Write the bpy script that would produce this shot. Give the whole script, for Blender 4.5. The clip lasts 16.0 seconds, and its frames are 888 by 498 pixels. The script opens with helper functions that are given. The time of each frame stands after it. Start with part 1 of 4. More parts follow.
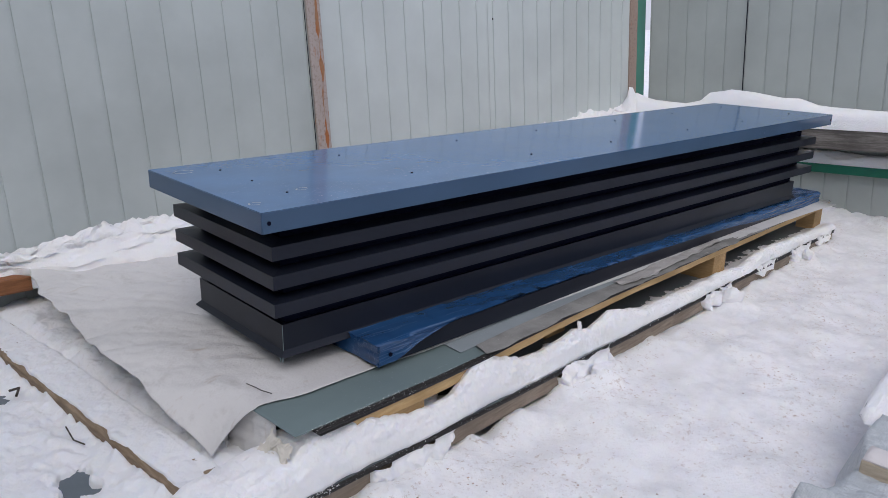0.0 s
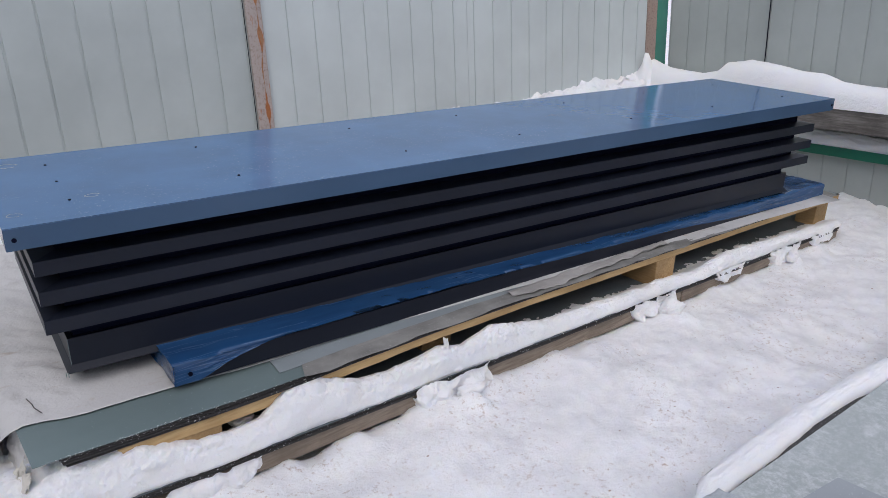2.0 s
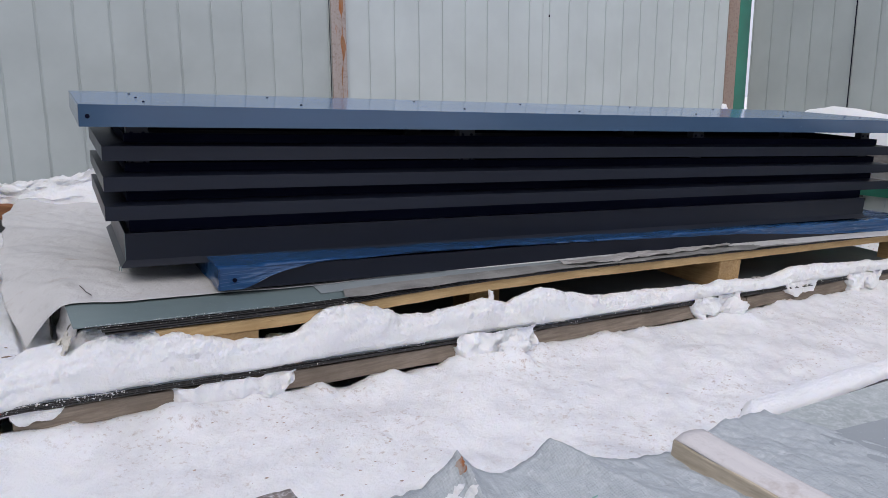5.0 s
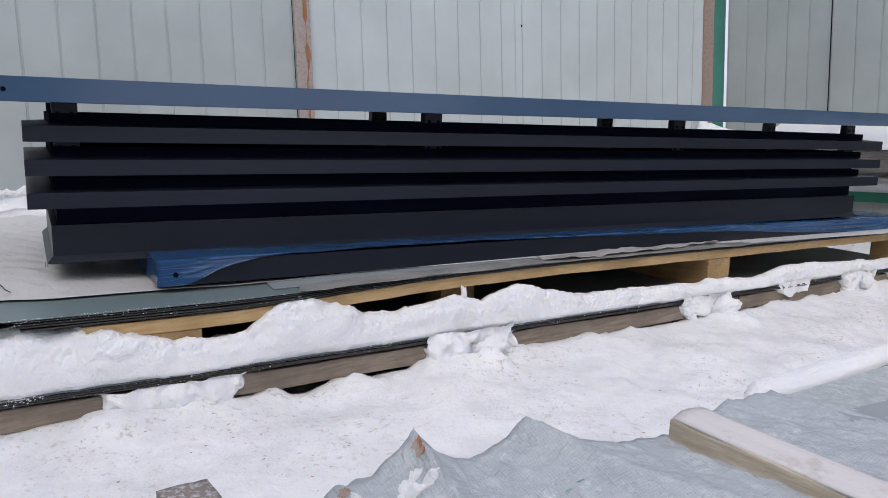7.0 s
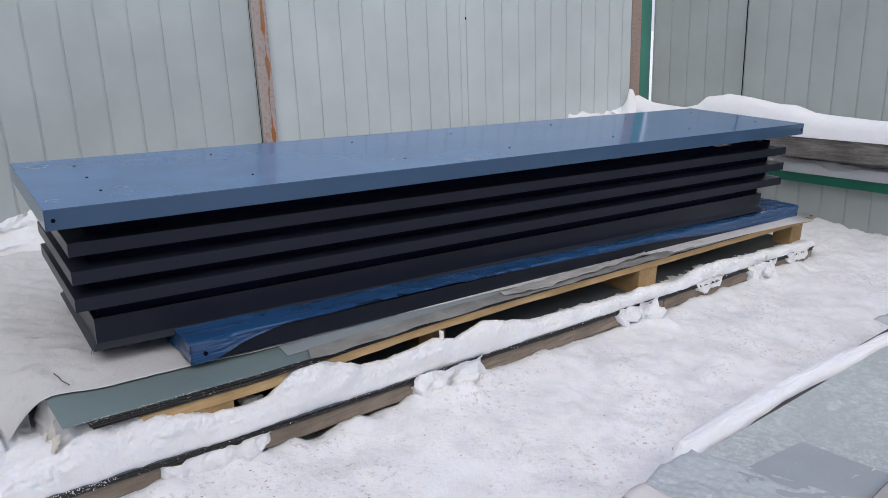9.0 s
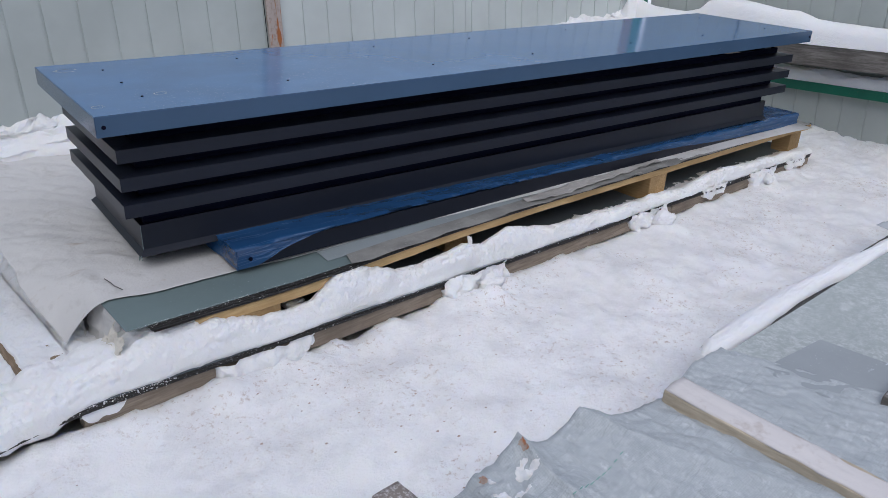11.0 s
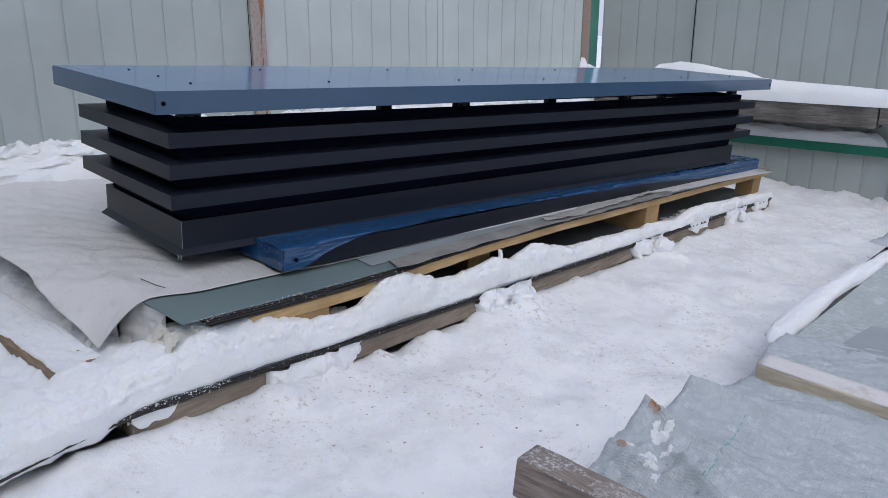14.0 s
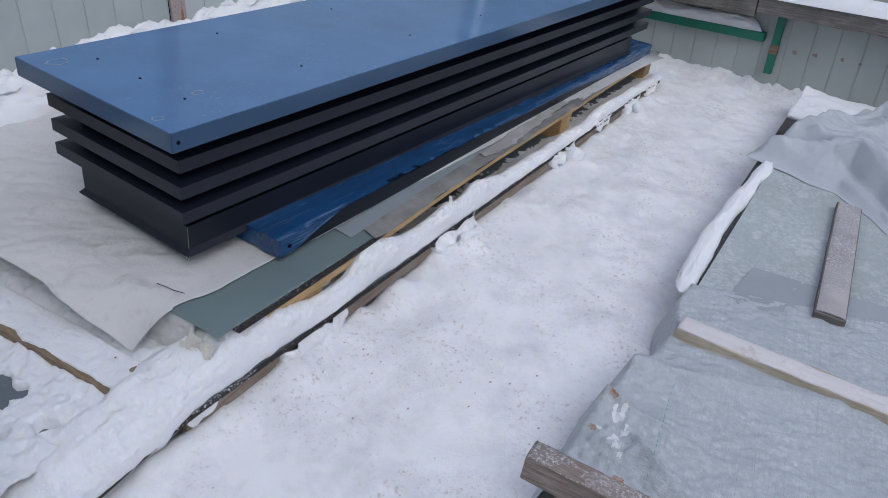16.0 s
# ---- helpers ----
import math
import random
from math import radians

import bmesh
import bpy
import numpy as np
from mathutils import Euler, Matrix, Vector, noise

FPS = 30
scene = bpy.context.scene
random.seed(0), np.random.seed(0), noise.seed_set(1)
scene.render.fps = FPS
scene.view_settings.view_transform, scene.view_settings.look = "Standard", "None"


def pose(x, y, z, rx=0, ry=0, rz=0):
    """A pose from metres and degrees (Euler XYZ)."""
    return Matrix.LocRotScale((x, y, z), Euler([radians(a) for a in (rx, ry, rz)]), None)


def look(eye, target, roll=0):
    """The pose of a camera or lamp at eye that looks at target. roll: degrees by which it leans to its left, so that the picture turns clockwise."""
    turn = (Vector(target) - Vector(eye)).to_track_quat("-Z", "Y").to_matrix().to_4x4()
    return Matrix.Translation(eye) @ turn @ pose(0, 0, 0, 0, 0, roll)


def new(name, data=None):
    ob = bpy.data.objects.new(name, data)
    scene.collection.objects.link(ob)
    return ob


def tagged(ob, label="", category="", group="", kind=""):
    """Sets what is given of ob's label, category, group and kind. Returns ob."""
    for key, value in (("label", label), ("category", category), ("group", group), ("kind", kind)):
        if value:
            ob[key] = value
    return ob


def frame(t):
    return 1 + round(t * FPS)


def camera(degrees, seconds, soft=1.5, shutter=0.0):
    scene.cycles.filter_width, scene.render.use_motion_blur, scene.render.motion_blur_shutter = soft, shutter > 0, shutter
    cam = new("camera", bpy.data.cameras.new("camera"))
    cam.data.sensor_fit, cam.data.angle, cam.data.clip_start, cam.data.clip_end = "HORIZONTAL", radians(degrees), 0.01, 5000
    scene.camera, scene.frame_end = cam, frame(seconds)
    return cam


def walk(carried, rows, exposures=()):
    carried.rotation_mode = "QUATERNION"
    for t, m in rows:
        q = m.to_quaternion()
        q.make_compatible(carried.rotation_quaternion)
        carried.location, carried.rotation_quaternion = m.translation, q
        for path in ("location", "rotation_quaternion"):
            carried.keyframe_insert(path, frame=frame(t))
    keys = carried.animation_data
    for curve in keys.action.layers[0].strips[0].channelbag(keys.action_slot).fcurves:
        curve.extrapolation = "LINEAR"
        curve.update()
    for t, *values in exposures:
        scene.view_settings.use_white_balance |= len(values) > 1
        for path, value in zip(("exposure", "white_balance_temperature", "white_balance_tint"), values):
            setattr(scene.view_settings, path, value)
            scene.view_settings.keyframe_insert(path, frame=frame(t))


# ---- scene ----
cam = camera(61.6, 16.0, soft=0.8)
PATH = [
    (0, (-0.768, -1.42, 1.107), (0.528, -0.015, 0.52), 1.0),
    (0.5, (-0.659, -1.425, 1.175), (0.57, 0.026, 0.554), 0.2),
    (1, (-0.304, -1.563, 1.155), (0.882, -0.099, 0.484), -0.1),
    (1.5, (-0.106, -1.585, 1.185), (1.029, -0.106, 0.462), -0.7),
    (2, (-0.075, -1.664, 1.229), (0.993, -0.139, 0.499), 1.1),
    (2.5, (-0.108, -1.792, 1.26), (0.812, -0.151, 0.579), 4.1),
    (3, (-0.096, -1.88, 1.162), (0.746, -0.187, 0.512), 4.7),
    (5.5, (-0.043, -1.776, 0.738), (0.889, -0.059, 0.311), 2.5),
    (6, (-0.004, -1.724, 0.662), (0.9, 0.014, 0.259), 1.9),
    (6.5, (0.031, -1.726, 0.644), (0.946, 0.013, 0.265), 1.5),
    (7, (0.047, -1.734, 0.647), (1.014, -0.02, 0.293), 1.6),
    (7.5, (0.059, -1.762, 0.664), (1.1, -0.09, 0.317), 1.8),
    (8, (0.003, -1.795, 0.738), (1.115, -0.171, 0.383), 2.1),
    (8.5, (-0.103, -1.819, 0.942), (1.044, -0.238, 0.51), 1.9),
    (9, (-0.2, -1.836, 1.141), (0.906, -0.282, 0.538), 1.3),
    (11.5, (-0.479, -1.703, 1.176), (0.659, -0.3, 0.316), 2.0),
    (12, (-0.63, -1.63, 1.195), (0.568, -0.275, 0.342), 2.4),
    (12.5, (-0.724, -1.577, 1.049), (0.565, -0.268, 0.259), 3.0),
    (13, (-0.719, -1.541, 0.908), (0.611, -0.211, 0.227), 3.1),
    (13.5, (-0.692, -1.545, 0.84), (0.662, -0.194, 0.257), 3.4),
    (14, (-0.677, -1.544, 0.883), (0.683, -0.202, 0.293), 3.8),
    (14.5, (-0.696, -1.523, 1.05), (0.647, -0.215, 0.355), 3.9),
    (15, (-0.741, -1.485, 1.227), (0.577, -0.228, 0.401), 4.4),
    (15.5, (-0.821, -1.439, 1.345), (0.531, -0.318, 0.387), 6.6),
    (16, (-0.934, -1.309, 1.427), (0.512, -0.426, 0.365), 7.7),
]
# The stack stands on sloping snow: LEVEL turns its own frame, in which the path is given, upright.
LEVEL = Matrix.Translation((0, 0, 0.06)) @ Vector((-0.0313, 0.0573, 0.9979)).normalized().rotation_difference(Vector((0, 0, 1))).to_matrix().to_4x4()
walk(cam, [(t, LEVEL @ look(eye, target, roll)) for t, eye, target, roll in PATH],
     [(0, 0.0, 6300, 10), (3, 0.05, 6300, 10), (7, 0.13, 6350, 10), (9, 0.11, 6300, 9), (11.5, -0.04, 6050, 8), (13.5, -0.05, 6000, 8), (16, -0.14, 5900, 8)])

# ---- light: an overcast winter day ----
world = bpy.data.worlds.new("overcast_sky")
scene.world = world
world.use_nodes = True
wn, wl = world.node_tree.nodes, world.node_tree.links
sky = wn.new("ShaderNodeTexSky")
sky.sky_type = "NISHITA"
sky.sun_disc = False
sky.sun_elevation, sky.sun_rotation = radians(48), radians(211)
sky.dust_density, sky.air_density, sky.ozone_density = 6.0, 1.0, 1.0
cloud = wn.new("ShaderNodeMix")
cloud.data_type = "RGBA"
cloud.inputs[0].default_value = 0.72
cloud.inputs[7].default_value = (7.9, 8.0, 9.4, 1)
wl.new(sky.outputs[0], cloud.inputs[6])
wl.new(cloud.outputs[2], wn["Background"].inputs[0])
wn["Background"].inputs[1].default_value = 0.11
sun = new("sun", bpy.data.lights.new("sun", "SUN"))
sun.data.energy, sun.data.angle, sun.data.color = 0.75, radians(40), (1.0, 0.97, 0.93)
sun.matrix_world = look((-2.4, -5, 6.5), (0.6, 0, 0))


# ---- noise ----
def lattice(ix, iy, seed):
    h = (ix.astype(np.int64) * 374761393 + iy.astype(np.int64) * 668265263 + seed * 974711) & 0x7FFFFFFF
    h = ((h ^ (h >> 13)) * 1274126177) & 0x7FFFFFFF
    return ((h ^ (h >> 16)) & 0xFFFF) / 32767.5 - 1.0


def vnoise(x, y, seed=0):
    x, y = np.asarray(x, float), np.asarray(y, float)
    ix, iy = np.floor(x), np.floor(y)
    fx, fy = x - ix, y - iy
    fx, fy = fx * fx * (3 - 2 * fx), fy * fy * (3 - 2 * fy)
    a, b = lattice(ix, iy, seed), lattice(ix + 1, iy, seed)
    c, d = lattice(ix, iy + 1, seed), lattice(ix + 1, iy + 1, seed)
    return (a * (1 - fx) + b * fx) * (1 - fy) + (c * (1 - fx) + d * fx) * fy


def fbm(x, y, scale, octaves=4, seed=0, gain=0.5):
    out, amp, f = 0.0, 1.0, scale
    for o in range(octaves):
        out = out + amp * vnoise(np.asarray(x) * f + 17.3 * o, np.asarray(y) * f - 9.1 * o, seed + o)
        amp, f = amp * gain, f * 2.03
    return out


def step(a, b, x):
    t = np.clip((np.asarray(x, float) - a) / (b - a), 0, 1)
    return t * t * (3 - 2 * t)


# ---- materials ----
def ramp(nt, src, stops):
    r = nt.nodes.new("ShaderNodeValToRGB")
    els = r.color_ramp.elements
    while len(els) < len(stops):
        els.new(0.5)
    for e, (p, c) in zip(els, stops):
        e.position, e.color = p, (*c, 1) if len(c) == 3 else c
    nt.links.new(src, r.inputs[0])
    return r.outputs[0]


def noise_node(nt, vec, scale, detail=4, rough=0.55, stretch=None):
    if stretch:
        m = nt.nodes.new("ShaderNodeMapping")
        m.inputs[3].default_value = stretch
        nt.links.new(vec, m.inputs[0])
        vec = m.outputs[0]
    n = nt.nodes.new("ShaderNodeTexNoise")
    n.inputs["Scale"].default_value, n.inputs["Detail"].default_value, n.inputs["Roughness"].default_value = scale, detail, rough
    nt.links.new(vec, n.inputs["Vector"])
    return n.outputs[0]


def mix(nt, fac, a, b, mode="MIX"):
    m = nt.nodes.new("ShaderNodeMix")
    m.data_type, m.blend_type = "RGBA", mode
    for sock, v in ((m.inputs[0], fac), (m.inputs[6], a), (m.inputs[7], b)):
        if hasattr(v, "is_output"):
            nt.links.new(v, sock)
        elif isinstance(v, tuple):
            sock.default_value = (*v, 1)
        else:
            sock.default_value = v
    return m.outputs[2]


def bump(nt, bsdf, heights):
    last = None
    for h, strength, dist in heights:
        b = nt.nodes.new("ShaderNodeBump")
        b.inputs["Strength"].default_value, b.inputs["Distance"].default_value = strength, dist
        nt.links.new(h, b.inputs["Height"])
        if last:
            nt.links.new(last, b.inputs["Normal"])
        last = b.outputs[0]
    nt.links.new(last, bsdf.inputs["Normal"])


def begin(name, rough=0.5, metal=0.0, spec=0.5):
    m = bpy.data.materials.new(name)
    m.use_nodes = True
    nt = m.node_tree
    b = nt.nodes["Principled BSDF"]
    b.inputs["Roughness"].default_value, b.inputs["Metallic"].default_value = rough, metal
    b.inputs["Specular IOR Level"].default_value = spec
    tc = nt.nodes.new("ShaderNodeTexCoord")
    return m, nt, b, tc.outputs["Object"]


def snow_material(name, dirt=0.0, tint=(0.895, 0.90, 0.92)):
    m, nt, b, v = begin(name, 0.62, 0, 0.3)
    big, mid, fine = noise_node(nt, v, 2.2, 5), noise_node(nt, v, 14, 5), noise_node(nt, v, 170, 3)
    col = mix(nt, ramp(nt, big, [(0.35, (0, 0, 0)), (0.7, (1, 1, 1))]), tint, tuple(c * 0.93 for c in tint))
    if dirt:
        spots = ramp(nt, noise_node(nt, v, 62, 5, 0.75), [(0.55, (0, 0, 0)), (0.68, (1, 1, 1))])
        where = ramp(nt, noise_node(nt, v, 2.6, 3), [(0.44, (0, 0, 0)), (0.60, (1, 1, 1))])
        msk = mix(nt, 1.0, spots, where, "MULTIPLY")
        dim = mix(nt, dirt, (0, 0, 0), msk)
        col = mix(nt, dim, col, (0.50, 0.39, 0.33))
        wash = ramp(nt, noise_node(nt, v, 5.5, 7, 0.7), [(0.45, (0, 0, 0)), (0.66, (1, 1, 1))])
        col = mix(nt, mix(nt, 0.55 * dirt, (0, 0, 0), wash), col, (0.64, 0.64, 0.655))
    nt.links.new(col, b.inputs["Base Color"])
    b.inputs["Subsurface Weight"].default_value = 0.4
    b.inputs["Subsurface Radius"].default_value = (0.012, 0.014, 0.018)
    b.inputs["Subsurface Scale"].default_value = 0.9
    grit = noise_node(nt, v, 420, 2, 0.6)
    bump(nt, b, [(mid, 0.35, 0.014), (noise_node(nt, v, 48, 5, 0.7), 0.55, 0.009), (fine, 0.6, 0.004), (grit, 0.6, 0.002)])
    return m


def wood_material(name, light, dark, along=0, rough=0.75, wet=0.0):
    m, nt, b, v = begin(name, rough, 0, 0.3)
    st = [18, 18, 18]
    st[along] = 1.3
    grain = noise_node(nt, v, 6, 6, 0.65, tuple(st))
    fine = noise_node(nt, v, 22, 4, 0.6, tuple(st))
    stain = noise_node(nt, v, 5, 5, 0.6)
    col = mix(nt, ramp(nt, grain, [(0.36, (0, 0, 0)), (0.64, (1, 1, 1))]), dark, light)
    col = mix(nt, ramp(nt, stain, [(0.42, (0, 0, 0)), (0.72, (0.75, 0.75, 0.75))]), col, tuple(c * 0.62 for c in dark))
    oi = nt.nodes.new("ShaderNodeObjectInfo")
    col = mix(nt, ramp(nt, oi.outputs["Random"], [(0, (0, 0, 0)), (1, (0.3, 0.3, 0.3))]), col, tuple(c * 0.7 for c in light))
    nt.links.new(col, b.inputs["Base Color"])
    bump(nt, b, [(grain, 0.5, 0.004), (fine, 0.3, 0.0015)])
    return m


def painted_metal(name, colour, rough, spots=0.0, spot_colour=(0.8, 0.82, 0.85), dull=0.25, scale=1.0, spec=0.5, lying=0.0):
    m, nt, b, v = begin(name, rough, 0, spec)
    big, fine = noise_node(nt, v, 3.0 * scale, 5), noise_node(nt, v, 60 * scale, 4)
    col = mix(nt, ramp(nt, big, [(0.35, (0, 0, 0)), (0.7, (1, 1, 1))]), colour, tuple(c * (1 - dull) for c in colour))
    if spots:
        sp = ramp(nt, noise_node(nt, v, 150, 3, 0.7), [(0.69 - 0.04 * spots, (0, 0, 0)), (0.74, (1, 1, 1))])
        wh = ramp(nt, noise_node(nt, v, 3.1, 3), [(0.4, (0, 0, 0)), (0.62, (1, 1, 1))])
        # Upward faces: specks, and the sky's brightening mixed in as a lighter blue.
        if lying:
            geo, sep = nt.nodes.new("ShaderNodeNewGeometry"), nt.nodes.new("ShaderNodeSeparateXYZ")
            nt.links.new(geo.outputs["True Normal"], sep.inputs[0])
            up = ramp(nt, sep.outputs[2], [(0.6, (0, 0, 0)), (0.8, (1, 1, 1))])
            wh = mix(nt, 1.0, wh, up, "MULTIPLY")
            light_or_dust = ramp(nt, noise_node(nt, v, 5, 6, 0.6), [(0.3, (0.27 * lying, 0.27 * lying, 0.27 * lying)), (0.7, (0.40 * lying, 0.40 * lying, 0.40 * lying))])
            col = mix(nt, mix(nt, 1.0, light_or_dust, up, "MULTIPLY"), col, (0.16, 0.41, 0.86))
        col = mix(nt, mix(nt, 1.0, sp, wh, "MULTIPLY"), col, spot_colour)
        scr = ramp(nt, noise_node(nt, v, 3, 4, 0.6, (3, 26, 8)), [(0.70, (0, 0, 0)), (0.74, (0.5, 0.5, 0.5))])
        col = mix(nt, scr, col, tuple(min(1, c * 2.4 + 0.05) for c in colour))
    nt.links.new(col, b.inputs["Base Color"])
    rr = nt.nodes.new("ShaderNodeMapRange")
    rr.inputs[3].default_value, rr.inputs[4].default_value = rough * 0.8, rough * 1.35
    nt.links.new(big, rr.inputs[0])
    nt.links.new(rr.outputs[0], b.inputs["Roughness"])
    bump(nt, b, [(big, 0.06, 0.02), (fine, 0.03, 0.001)])
    return m


def cloth_material(name, colour, dirt_colour, weave=0.0, rough=0.55, spots=0.5, streaks=None, frost=0.0):
    m, nt, b, v = begin(name, rough, 0, 0.35)
    big, mid, fine = noise_node(nt, v, 2.4, 5), noise_node(nt, v, 11, 6, 0.65), noise_node(nt, v, 120, 3)
    col = mix(nt, ramp(nt, big, [(0.35, (0, 0, 0)), (0.7, (1, 1, 1))]), colour, tuple(c * 0.86 for c in colour))
    col = mix(nt, ramp(nt, mid, [(0.56, (0, 0, 0)), (0.78, (spots, spots, spots))]), col, dirt_colour)
    if streaks:
        st = ramp(nt, noise_node(nt, v, 8, 6, 0.7, (1, 2.6, 1)), [(0.60, (0, 0, 0)), (0.72, (0.7, 0.7, 0.7))])
        col = mix(nt, st, col, streaks)
    heights = [(mid, 0.45, 0.014), (noise_node(nt, v, 38, 4, 0.6), 0.4, 0.005), (fine, 0.3, 0.002)]
    if weave:
        for rot in (0, 1):
            w = nt.nodes.new("ShaderNodeTexWave")
            w.bands_direction = "XY"[rot]
            w.inputs["Scale"].default_value, w.inputs["Distortion"].default_value = 75, 2.5
            nt.links.new(v, w.inputs["Vector"])
            heights.append((w.outputs["Fac"], weave, 0.0016))
            col = mix(nt, mix(nt, 0.18, (0, 0, 0), w.outputs["Color"]), col, tuple(min(1, c * 1.35) for c in colour))
        crinkle = ramp(nt, noise_node(nt, v, 7, 3, 0.5), [(0.42, (1, 1, 1)), (0.5, (0, 0, 0)), (0.58, (1, 1, 1))])
        heights.insert(0, (crinkle, 0.22, 0.006))
        small = ramp(nt, noise_node(nt, v, 26, 3, 0.5, (1, 0.5, 1)), [(0.44, (1, 1, 1)), (0.5, (0, 0, 0)), (0.56, (1, 1, 1))])
        heights.insert(1, (small, 0.35, 0.004))
        for rot, sc in ((1, 9.5), (1, 23.0)):
            w = nt.nodes.new("ShaderNodeTexWave")
            w.bands_direction = "XY"[rot]
            w.inputs["Scale"].default_value, w.inputs["Distortion"].default_value = sc, 0.5
            turn = nt.nodes.new("ShaderNodeMapping")
            turn.inputs["Rotation"].default_value = (0, 0, -0.19)
            nt.links.new(v, turn.inputs["Vector"])
            nt.links.new(turn.outputs[0], w.inputs["Vector"])
            seam = ramp(nt, w.outputs["Fac"], [(0.975, (0, 0, 0)), (0.998, (0.26, 0.26, 0.26))])
            broken = ramp(nt, noise_node(nt, v, 9, 4, 0.7), [(0.42, (0, 0, 0)), (0.6, (1, 1, 1))])
            col = mix(nt, mix(nt, 1.0, seam, broken, "MULTIPLY"), col, tuple(c * 0.5 for c in colour))
            heights.append((seam, 0.25, 0.001))
        lump = ramp(nt, noise_node(nt, v, 34, 6, 0.75), [(0.58, (0, 0, 0)), (0.70, (0.6, 0.6, 0.6))])
        col = mix(nt, lump, col, (0.74, 0.76, 0.79))
    if frost:
        where = ramp(nt, noise_node(nt, v, 4.5, 5, 0.65), [(0.38, (0.15, 0.15, 0.15)), (0.62, (frost, frost, frost))])
        rime = ramp(nt, noise_node(nt, v, 55, 6, 0.8), [(0.46, (0, 0, 0)), (0.62, (1, 1, 1))])
        col = mix(nt, mix(nt, 1.0, where, rime, "MULTIPLY"), col, (0.78, 0.80, 0.82))
        heights.append((rime, 0.35, 0.003))
    nt.links.new(col, b.inputs["Base Color"])
    bump(nt, b, heights)
    return m


SNOW = snow_material("fresh_snow")
SNOW_GROUND = snow_material("trodden_snow", dirt=0.9, tint=(0.93, 0.93, 0.945))
# Snow tinted darker so the shade over the left sheets is in its colour.
SNOW_DIM = snow_material("dimmed_snow", dirt=0.3, tint=(0.83, 0.84, 0.865))
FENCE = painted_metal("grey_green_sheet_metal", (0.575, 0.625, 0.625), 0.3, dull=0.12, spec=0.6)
# Darker copy of the sheet paint: shade on the fence's left part.
FENCE_SHADED = painted_metal("shaded_grey_green_sheet_metal", (0.465, 0.51, 0.505), 0.45, dull=0.16, spec=0.4)
# Darker, slightly rougher sheet colour for the side, left and front walls.
FENCE_SIDE = painted_metal("grey_green_sheet_metal_darker", (0.395, 0.432, 0.415), 0.36, dull=0.15, spec=0.6)
# The lid's upward faces carry the sky's brightness in their blue.
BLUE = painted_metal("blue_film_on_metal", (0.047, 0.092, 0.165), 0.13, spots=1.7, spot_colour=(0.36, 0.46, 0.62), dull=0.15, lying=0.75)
def film_material():
    m, nt, b, v = begin("blue_plastic_film", 0.12, 0, 0.6)
    w1 = noise_node(nt, v, 3.2, 4, 0.5, (0.8, 4, 4))
    # Pale lengthwise lines: crease glints put into the film's colour.
    line = ramp(nt, noise_node(nt, v, 3.0, 3, 0.55, (0.55, 9, 9)), [(0.485, (0, 0, 0)), (0.5, (0.2, 0.2, 0.2)), (0.515, (0, 0, 0))])
    col = mix(nt, ramp(nt, w1, [(0.35, (0, 0, 0)), (0.7, (1, 1, 1))]), (0.014, 0.055, 0.15), (0.024, 0.088, 0.22))
    nt.links.new(mix(nt, line, col, (0.22, 0.36, 0.58)), b.inputs["Base Color"])
    bump(nt, b, [(w1, 0.2, 0.02)])
    return m


FILM = film_material()
DARK = painted_metal("anthracite_powder_coat", (0.0125, 0.0155, 0.026), 0.34, dull=0.2, spec=0.27)
# Near-black for holes and print, and for shade inside the vent cap.
NEAR_BLACK = painted_metal("near_black", (0.003, 0.0045, 0.016), 0.8, spec=0.08)
SHEET_GREEN = painted_metal("grey_green_flat_sheet", (0.18, 0.235, 0.24), 0.34, spots=0.25, dull=0.2)
# Blue-grey darkened to hold the shade in the gap under the upper pallet.
SHEET_LOW = painted_metal("shaded_blue_grey_flat_sheet", (0.12, 0.145, 0.165), 0.34, spots=0.4, dull=0.3)
SHEET_GREY = painted_metal("light_grey_flat_sheet", (0.30, 0.34, 0.36), 0.4, spots=0.3, dull=0.2)
SHEET_BLUEGREY = painted_metal("blue_grey_flat_sheet", (0.34, 0.37, 0.395), 0.4, spots=0.9, dull=0.2)
SHEET_FROST = cloth_material("frosted_grey_sheet", (0.41, 0.45, 0.45), (0.64, 0.66, 0.67), rough=0.5, spots=0.9, frost=0.5)
SHEET_DIRTY = painted_metal("worn_grey_sheet", (0.30, 0.295, 0.28), 0.5, spots=1.8, spot_colour=(0.62, 0.62, 0.62), dull=0.4, scale=4)
SHEET_EDGE = painted_metal("dark_sheet_edges", (0.045, 0.042, 0.042), 0.55, spots=2.3, spot_colour=(0.75, 0.76, 0.78), dull=0.4)
PINE = wood_material("fresh_pine", (0.66, 0.47, 0.24), (0.50, 0.32, 0.14))
PINE_Y = wood_material("pine_block", (0.52, 0.36, 0.18), (0.36, 0.23, 0.11), along=1)
GREYWOOD = wood_material("weathered_board", (0.36, 0.30, 0.24), (0.22, 0.175, 0.135))
OLDWOOD_Y = wood_material("old_grey_timber", (0.24, 0.225, 0.21), (0.11, 0.10, 0.09), along=1)
PLANK_Y = wood_material("damp_brown_plank", (0.34, 0.26, 0.18), (0.16, 0.11, 0.07), along=1)
THREAD = painted_metal("pale_green_thread", (0.20, 0.42, 0.36), 0.6)
FROST = painted_metal("frost_on_wood", (0.44, 0.41, 0.41), 0.8, spots=5.0, spot_colour=(0.76, 0.75, 0.78), dull=0.4)
